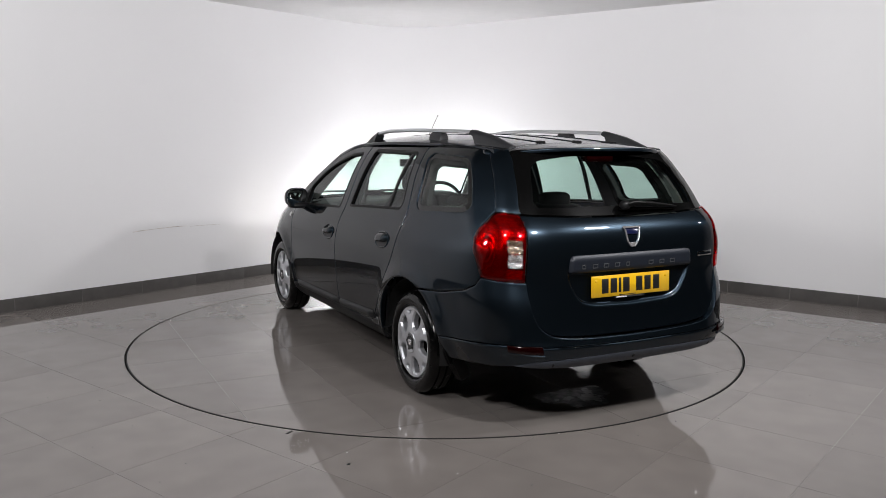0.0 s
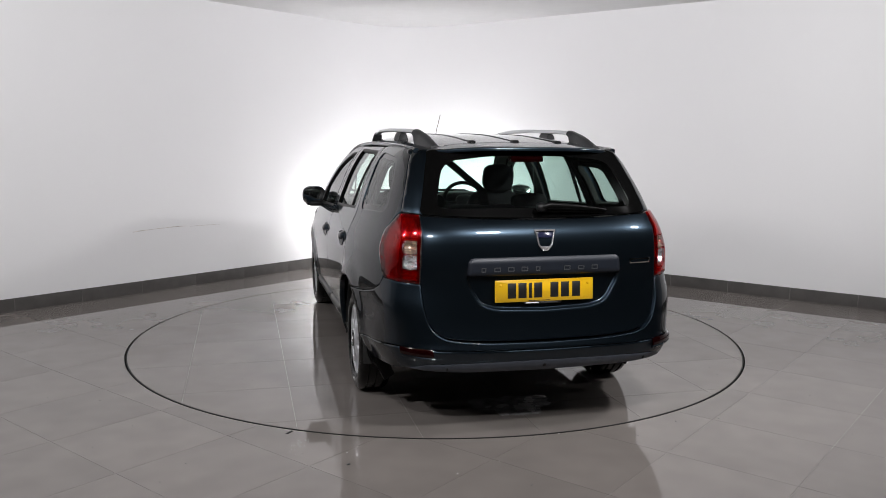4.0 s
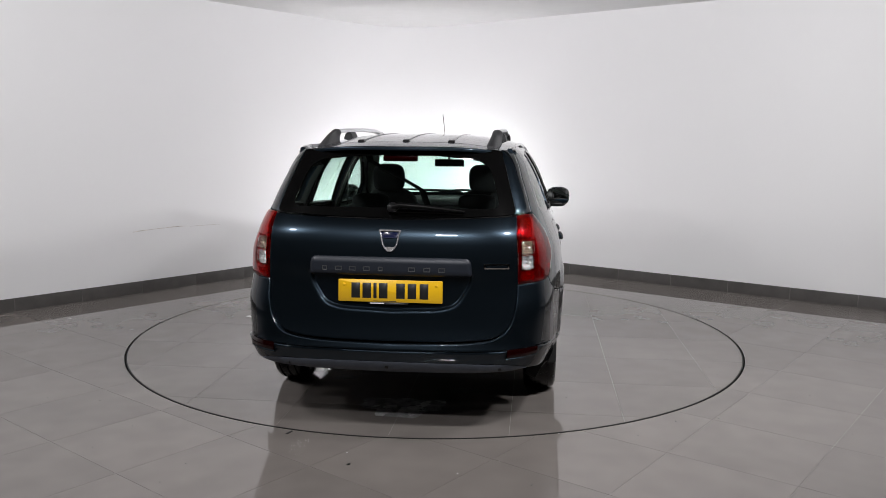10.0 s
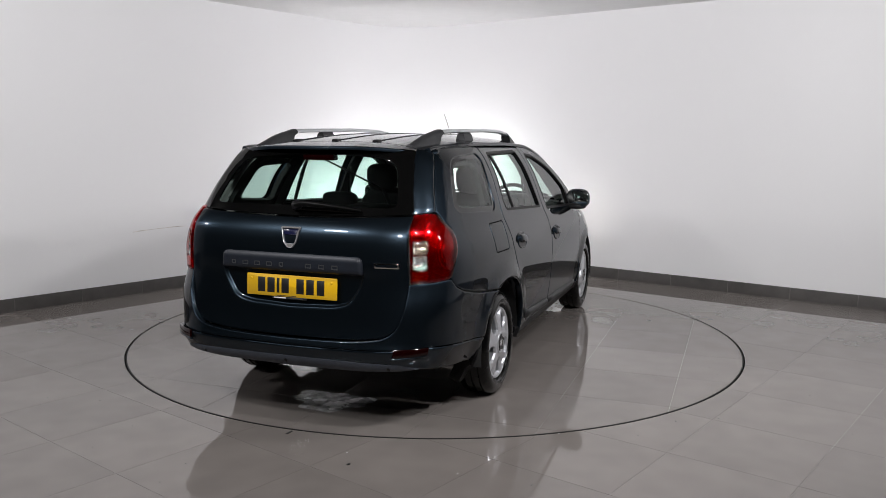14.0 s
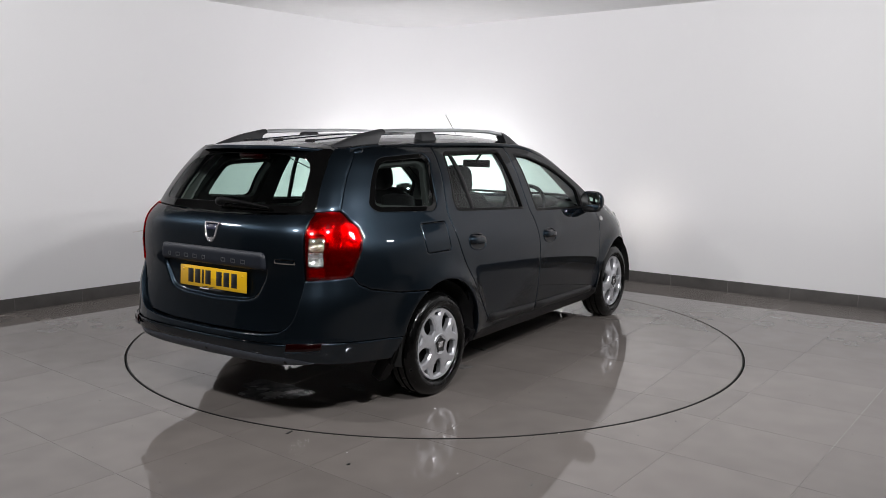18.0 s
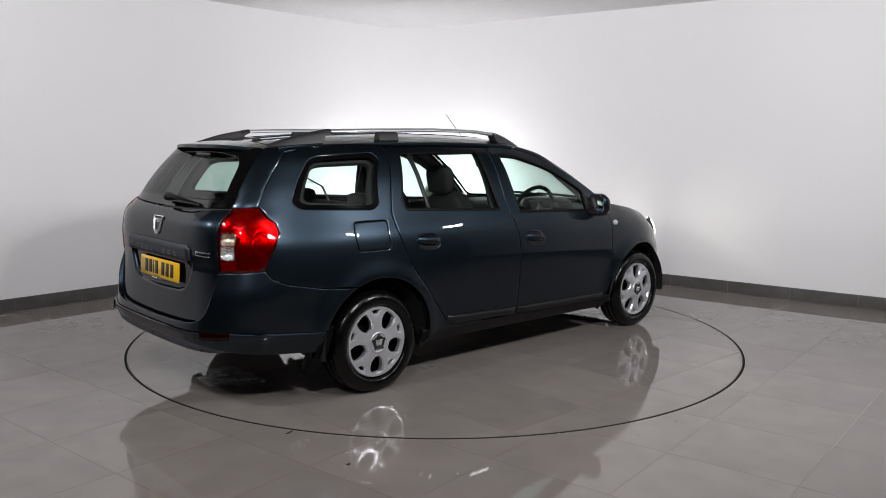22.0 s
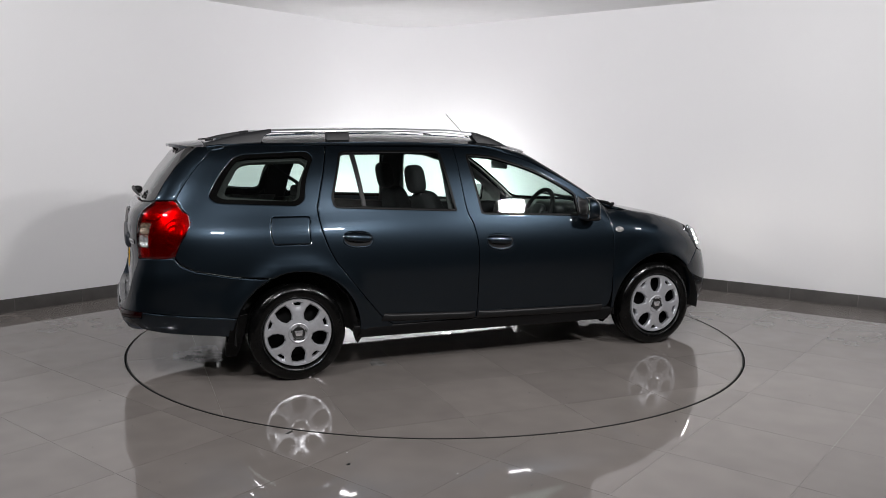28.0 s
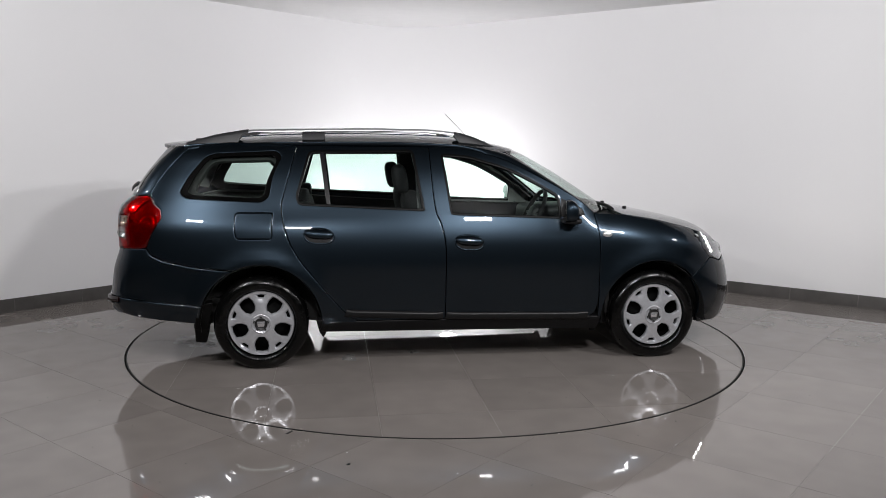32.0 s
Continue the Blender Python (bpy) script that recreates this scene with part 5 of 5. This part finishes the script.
def build_nose(car):
    edge = []
    for y in (1.10, 1.2, 1.35, 1.5, 1.65, 1.76, 1.86):
        edge.append((side_x(y, wing_top(y)) - 0.008, y))
    right = [(0, 1.135)] + [(0.5, 1.085)] + edge + [(0.40, 1.965), (0.2, 1.995), (0, 2.005)]
    part("bonnet", sheet(mirrored(right), hood_map, (), 0.05, 0.02, 0.002), PAINT, car)
    scr = rounded([(-0.705, 0.990), (0.705, 0.990), (0.572, 1.402), (0.3, 1.412), (-0.3, 1.412), (-0.572, 1.402)], 0.04)
    clear = rounded([(-0.688, 1.005), (0.688, 1.005), (0.557, 1.388), (-0.557, 1.388)], 0.04)
    wind = part("windscreen", sheet(clear, screen_map, (), 0.06, 0, 0, 0, 0, 0), GLASS, car, "clear green-tinted windscreen")
    wind.visible_shadow = False
    part("screen_border", ring_sheet(scr, clear, screen_map, 0.001, 0.006), INK_GLOSS, wind, "black glass border")
    cowl = [(0, 1.01), (0.4, 0.985), (0.70, 0.90), (0.745, 0.98), (0.70, 1.10), (0.4, 1.13), (0, 1.16)]
    part("scuttle", sheet(mirrored(cowl), lambda a, b: -1.0 * -1 if a is None else (a, b, 0.985 - 0.02 * (a / 0.7) ** 2), (), 0.06, 0.01), SATIN, car, "black plastic scuttle panel")
    for x0, x1 in ((0.55, -0.02), (0.05, -0.55)):
        bm = bmesh.new()
        tube(bm, [(x0, 1.10, 1.000), (x0 - 0.05, 1.085, 1.020), ((x0 + x1) / 2, 1.075, 1.030), (x1, 1.06, 1.035)], [0.013, 0.011, 0.009, 0.006], 8, 1.2)
        part("front_wiper", bm, SATIN, car, "black windscreen wiper")
    for x in (-0.25, 0.25):
        bm = bmesh.new()
        superellipsoid(bm, (x, 1.30, hood_map(x, 1.30)[2] + 0.006), (0.012, 0.016, 0.009), 0.8, 14, 8)
        part("washer_jet", bm, SATIN, car)
    for s in (1, -1):
        fm = front_wrap_map(s)

        def q(x, z):
            return (x - front_y(x, z), z)

        def qs(y, z):
            return (side_x(y, z) - y, z)
        lens = rounded([q(0.42, 0.74), q(0.45, 0.665), q(0.60, 0.640), qs(1.83, 0.660), qs(1.780, 0.678), qs(1.722, 0.738), qs(1.672, 0.856), qs(1.74, 0.835), qs(1.80, 0.812), q(0.60, 0.778)], 0.012)
        opening = [(q(0.50, 0.710)[0] + 0.048 * math.cos(2 * math.pi * j / 20), 0.710 + 0.027 * math.sin(2 * math.pi * j / 20)) for j in range(20)]
        lamp = part("headlamp", sheet(lens, fm, [opening], 0.03, 0.02, 0.001, 0.006, 0.004, 0.002), HEAD_LENS, car, "clear headlamp with a lit daytime light")
        for k in range(4):
            f = k / 3
            c = qs(1.722 + 0.065 * f, 0.806 - 0.092 * f)
            dot = [(c[0] + 0.0090 * math.cos(2 * math.pi * j / 14), c[1] + 0.0090 * math.sin(2 * math.pi * j / 14)) for j in range(14)]
            part("daytime_light", sheet(dot, fm, (), 0.02, 0.002, 0, 0.002, 0.001, 0.006), LED, lamp, "glowing white light")
        yb = front_y(0.50, 0.710)
        turn = Matrix.Translation((s * 0.50, yb - 0.014, 0.710)) @ Matrix.Rotation(radians(-90), 4, "X")
        # snoot added out of view to narrow the bulb to a wall patch
        bm = bmesh.new()
        revolve(bm, [(0.0, 0.026), (0.0, 0.0235), (-0.075, 0.022), (-0.086, 0.022), (-0.086, 0.0005)], 28, "z")
        bmesh.ops.transform(bm, matrix=turn, verts=bm.verts)
        part("beam_snoot", bm, RIM_BLACK, lamp, "added black snoot that narrows the light of the bulb")
        bm = bmesh.new()
        revolve(bm, [(-0.078, 0.021), (-0.070, 0.019), (-0.068, 0.001)], 24, "z")
        bmesh.ops.transform(bm, matrix=turn, verts=bm.verts)
        part("bulb", bm, BEAM, lamp, "lit white bulb")
        bump = [q(0, 0.215), q(0.4, 0.21), qs(1.90, 0.20), qs(1.71, 0.205)] + [qs(*p) for p in circle_pts(FW, WHEEL_Z, FA, -8, 40, 10)] + [qs(1.70, 0.615), qs(1.776, 0.668), qs(1.83, 0.655), q(0.60, 0.632), q(0.45, 0.655), q(0.42, 0.735), q(0, 0.735)]
        part("front_bumper", sheet(bump, fm, (), 0.04, 0.02, 0.0005), PAINT, car, "body-coloured front bumper")
    bm = bmesh.new()
    for k in range(4):
        z = 0.60 + 0.032 * k
        add_box(bm, (-0.20, front_y(0.2, z) - 0.01, z), (0.20, front_y(0.2, z) + 0.012, z + 0.018), None, 0.004)
    part("grille", bm, SATIN, car, "black slatted grille")


def build_cabin(car):
    for s in (1, -1):
        seat = new("front_seat")
        seat.parent = car
        X = s * 0.345
        bm = bmesh.new()
        superellipsoid(bm, (X, 0.10, 0.56), (0.25, 0.27, 0.09), 0.5, 24, 12)
        part("cushion", bm, CLOTH, seat)
        bm = bmesh.new()
        vs = superellipsoid(bm, (0, 0, 0), (0.245, 0.075, 0.31), 0.5, 24, 14)
        for v in vs:
            v.co.x *= 1 - 0.22 * max(0, v.co.z) / 0.31
        bmesh.ops.transform(bm, matrix=Matrix.Translation((X, -0.25, 0.82)) @ Matrix.Rotation(radians(14), 4, "X"), verts=bm.verts)
        part("backrest", bm, CLOTH, seat)
        bm = bmesh.new()
        vs = superellipsoid(bm, (X, -0.385, 1.205), (0.114, 0.052, 0.100), 0.60, 24, 14, Matrix.Rotation(radians(10), 4, "X"))
        part("headrest", bm, CLOTH, seat)
        for dx in (-0.05, 0.05):
            bm = bmesh.new()
            tube(bm, [(X + dx, -0.34, 1.05), (X + dx, -0.375, 1.15)], 0.007, 8)
            part("headrest_post", bm, CHROME, seat)
        bm = bmesh.new()
        tube(bm, [(s * 0.665, -0.27, 1.28), (s * 0.68, -0.25, 1.12), (s * 0.70, -0.20, 0.90)], 0.024, 6, 0.12, (1, 0, 0))
        part("seat_belt", bm, SATIN, car, "black seat belt")
        # pillar linings
        for y0, y1, ya, yb in ((-0.30, -0.13, -0.315, -0.145), (-1.26, -1.10, -1.20, -1.02)):
            lining = [(y0, 0.98), (y1, 0.98), (yb, 1.42), (ya, 1.42)]
            part("pillar_lining", sheet(lining, side_map(s), (), 0.06, 0.012, 0, 0, 0, -0.04), PLASTIC, car, "dark pillar lining")
        lining = [at_side(-1.84, 1.10), at_side(-1.66, 1.40), at_side(-1.72, 1.42), at_side(-1.93, 1.12)]
        part("pillar_lining", sheet(lining, wrap_map(s), (), 0.05, 0.012, 0, 0, 0, -0.035), HEADLINER, car, "grey pillar lining")
        bm = bmesh.new()
        superellipsoid(bm, (s * 0.34, -1.06, 1.085), (0.12, 0.05, 0.055), 0.6, 22, 12)
        part("rear_headrest", bm, CLOTH, car, "low charcoal rear headrest")
    bench = new("rear_seat")
    bench.parent = car
    bm = bmesh.new()
    vs = superellipsoid(bm, (0, -0.78, 0.55), (0.64, 0.25, 0.09), 0.4, 28, 12)
    part("cushion", bm, CLOTH, bench)
    bm = bmesh.new()
    superellipsoid(bm, (0, -1.03, 0.80), (0.64, 0.075, 0.27), 0.35, 28, 14, Matrix.Rotation(radians(12), 4, "X"))
    part("backrest", bm, CLOTH, bench)
    bm = bmesh.new()
    tube(bm, [(-0.288, -1.37, 1.385), (-0.28, -1.36, 1.352), (-0.14, -1.245, 1.26), (0.0, -1.128, 1.166), (0.03, -1.10, 1.07)], 0.036, 6, 0.10, (0.6, 0.6, 0.7))
    part("centre_belt", bm, SATIN, bench, "black belt strap from the roof")
    # dashboard
    bm = bmesh.new()
    superellipsoid(bm, (0, 0.90, 0.86), (0.70, 0.26, 0.125), 0.4, 32, 14)
    superellipsoid(bm, (0.36, 0.74, 0.985), (0.19, 0.13, 0.055), 0.6, 24, 12)
    part("dashboard", bm, PLASTIC, car, "dark grained dashboard")
    wheel = new("steering_wheel")
    wheel.parent = car
    m = Matrix.Translation((0.36, 0.575, 0.955)) @ Matrix.Rotation(radians(65), 4, "X")
    bm = bmesh.new()
    rows = []
    for k in range(36):
        t = 2 * math.pi * k / 36
        rows.append([m @ Vector(((0.178 + 0.016 * math.cos(u)) * math.cos(t), (0.178 + 0.016 * math.cos(u)) * math.sin(t), 0.016 * math.sin(u))) for u in [2 * math.pi * j / 8 for j in range(8)]])
    grid_faces(bm, rows + [rows[0]], True)
    bmesh.ops.remove_doubles(bm, verts=bm.verts, dist=1e-5)
    part("wheel_rim", bm, CLOTH, wheel, "grey steering wheel rim")
    bm = bmesh.new()
    superellipsoid(bm, (0, 0, 0), (0.075, 0.065, 0.03), 0.6, 20, 10)
    for a in (0, 180, 250, 290):
        tube(bm, [(0.05 * math.cos(radians(a)), 0.05 * math.sin(radians(a)), 0), (0.172 * math.cos(radians(a)), 0.172 * math.sin(radians(a)), 0)], 0.014, 8)
    bmesh.ops.transform(bm, matrix=m, verts=bm.verts)
    part("hub", bm, PLASTIC, wheel)
    bm = box_bm((-0.115, 0.412, 1.262), (0.125, 0.440, 1.322), 0.012)
    inner_mirror = part("rear_view_mirror", bm, SATIN, car, "black interior mirror")
    bm = bmesh.new()
    tube(bm, [(0.0, 0.43, 1.31), (0.0, 0.50, 1.365)], 0.010, 8)
    part("mirror_stem", bm, SATIN, inner_mirror)
    # floor pan, load floor, underside
    part("floor_pan", box_bm((-0.555, -1.62, 0.255), (0.555, 1.90, 0.30), 0.01), DARK, car, "black underbody")
    part("floor_pan", box_bm((-0.78, -0.93, 0.245), (0.78, 0.92, 0.262), 0.006), DARK, car, "black underbody")
    part("floor_pan", box_bm((-0.60, -2.22, 0.385), (0.60, -1.60, 0.43), 0.01), DARK, car, "black underbody")
    # low block, added to hide the bright floor beneath the nose
    part("underside_blocker", box_bm((-0.55, 0.72, 0.185), (0.55, 1.78, 0.262), 0.02), DARK, car, "black block added under the engine to hide bright floor")
    part("load_floor", box_bm((-0.56, -2.14, 0.60), (0.56, -1.08, 0.62), 0.004), CLOTH, car, "dark load bay carpet")
    part("bulkhead", box_bm((-0.74, 1.0, 0.30), (0.74, 1.03, 0.96), 0.004), DARK, car)
    part("engine_block", box_bm((-0.45, 1.05, 0.28), (0.45, 1.85, 0.75), 0.05), DARK, car)
    bm = bmesh.new()
    tube(bm, [(-0.56, RW, 0.29), (0.56, RW, 0.29)], 0.035, 10)
    part("rear_axle", bm, DARK, car)
    bm = bmesh.new()
    tube(bm, [(0.32, 0.8, 0.25), (0.30, -1.0, 0.24), (0.36, -1.75, 0.30), (0.38, -2.05, 0.36)], 0.027, 10)
    superellipsoid(bm, (0.30, -1.80, 0.345), (0.12, 0.22, 0.05), 0.6, 18, 10)
    part("exhaust", bm, DARK, car, "dark exhaust pipe and silencer")


def build_car():
    car = new("car")
    tagged(car, "dark slate grey estate car with silver wheel trims and roof rails", "car")
    for s in (1, -1):
        build_side(car, s)
        build_wheel(car, s, RW, 36 * s if s > 0 else 20)
        build_wheel(car, s, FW, 0)
    build_roof(car)
    build_tail(car)
    build_nose(car)
    build_cabin(car)
    return car


def build_puddle():
    """A thin film of water left under the tail, with a ragged edge."""
    rng = random.Random(7)
    pud = new("puddle")
    tagged(pud, "thin puddle of water on the turntable under the car's tail", "puddle")
    for cx, cy, rx, ry in PUDDLES:
        poly = []
        for k in range(40):
            t = 2 * math.pi * k / 40
            r = 1 + 0.16 * math.sin(3 * t + cx * 9) + 0.10 * math.sin(7 * t + cy * 5) + rng.uniform(-0.05, 0.05)
            poly.append((cx + rx * r * math.cos(t), cy + ry * r * math.sin(t)))
        part("film", sheet(poly, lambda a, b: 1.0 if a is None else (a, b, 0.0006), (), 0.06, 0.0, 0, 0, 0, 0.0), WATER if rx > 0.2 else DAMP, pud)
    return pud


PUDDLES = ((-0.01, -1.83, 0.23, 0.165), (0.33, -1.50, 0.10, 0.06), (-0.45, -1.32, 0.07, 0.05), (0.62, -0.75, 0.09, 0.05), (0.50, -0.30, 0.06, 0.04))


def build_marks():
    """Scuffs on the white wall and grit on the floor."""
    along_wall = LEFT_DIR
    n = Vector((along_wall.y, -along_wall.x))
    base = Vector((-2.968, 1.393))
    scuffs = structure(new("wall_scuffs"), "faint brown scuff lines on the white wall", "scuff")
    for s0, s1, z0, z1, h in ((0.30, 0.56, 0.598, 0.606, 0.006), (0.50, 0.72, 0.604, 0.606, 0.010), (0.15, 0.34, 0.588, 0.599, 0.009), (0.76, 1.10, 0.600, 0.596, 0.004)):
        bm = bmesh.new()
        pts = [(s0, z0), (s1, z1), (s1, z1 + h * 0.4), ((s0 + s1) / 2, (z0 + z1) / 2 + h), (s0, z0 + h * 0.5)]
        bm.faces.new([bm.verts.new((*(base + along_wall * a + n * 0.0012), b)) for a, b in pts])
        part("scuff", bm, SCUFF, scuffs, "", 0)
    rng = random.Random(3)
    grit = tagged(new("grit"), "small dark specks of dirt on the tile floor", "dirt", kind="stuff")
    bm = bmesh.new()
    spots = [(-0.397, -2.561, 0.012), (1.53, -1.92, 0.006), (2.62, -0.35, 0.007), (1.10, -1.05, 0.004), (-1.50, -1.35, 0.004), (0.42, -2.78, 0.005)]
    spots += [(rng.uniform(-3, 3), rng.uniform(-2.9, 1.5), rng.uniform(0.0015, 0.003)) for _ in range(60)]
    for x, y, r in spots:
        superellipsoid(bm, (x, y, 0.001), (r * rng.uniform(0.8, 1.6), r * 0.7, 0.0015), 0.9, 8, 4, Matrix.Rotation(rng.uniform(0, 3), 4, "Z"))
    part("speck", bm, INK, grit)
    bm = bmesh.new()
    for _ in range(16):
        x, y, q = -0.66 + rng.gauss(0, 0.025), -2.33 + rng.gauss(0, 0.05), rng.uniform(0.0012, 0.003)
        superellipsoid(bm, (x, y, 0.001), (q, q * 0.8, 0.001), 0.9, 8, 4)
    for x, y in ((-0.42, -2.42), (0.10, -2.66), (0.63, -2.16), (0.30, -2.52)):
        superellipsoid(bm, (x, y, 0.001), (0.003, 0.0025, 0.001), 0.9, 8, 4)
    part("pale_speck", bm, LETTER_WHITE, grit)
    for ob in grit.children:
        ob["kind"] = "stuff"
    notch = box_bm((-0.024, -0.006, 0.0002), (0.024, 0.006, 0.002), 0.0005, Matrix.Translation((-0.741, -2.158, 0)) @ Matrix.Rotation(radians(62), 4, "Z"))
    structure(mesh_object("floor_chip", notch, GAP), "short dark chip in the floor at the turntable edge", "chip")


build_floor()
build_marks()
turntable = build_turntable()
car = build_car()
puddle = build_puddle()


# ---------------------------------------------------------------- what moves
def motions():
    """The turntable turns clockwise, seen from above, with the car on it."""
    turns = [(0, -27.01), (1, -23.67), (2, -20.28), (3, -16.86), (4.5, -11.75), (6, -6.64), (7, -3.21), (8, 0.21), (9, 3.58), (10, 6.95), (11, 10.39), (12, 13.85), (13, 17.27),
             (14, 20.67), (15.5, 25.8), (17, 30.90), (18, 34.22), (19, 37.58), (20, 41.03), (21, 44.48), (22, 47.88), (23, 51.27), (24, 54.70), (25, 58.16), (26.5, 63.35),
             (28, 68.57), (29, 72.02), (30, 75.48), (31, 78.99), (32, 82.53)]
    ox, oy = 0.0378, 0.0726
    rows, disc_rows = [], []
    for t, a in turns:
        c, s = math.cos(radians(a)), math.sin(radians(a))
        rows.append((t, pose(ox * c + oy * s, -ox * s + oy * c, 0, 0, 0, -a)))
        disc_rows.append((t, pose(0, 0, 0, 0, 0, -a)))
    walk(car, rows)
    walk(turntable, disc_rows)
    walk(puddle, rows)


motions()
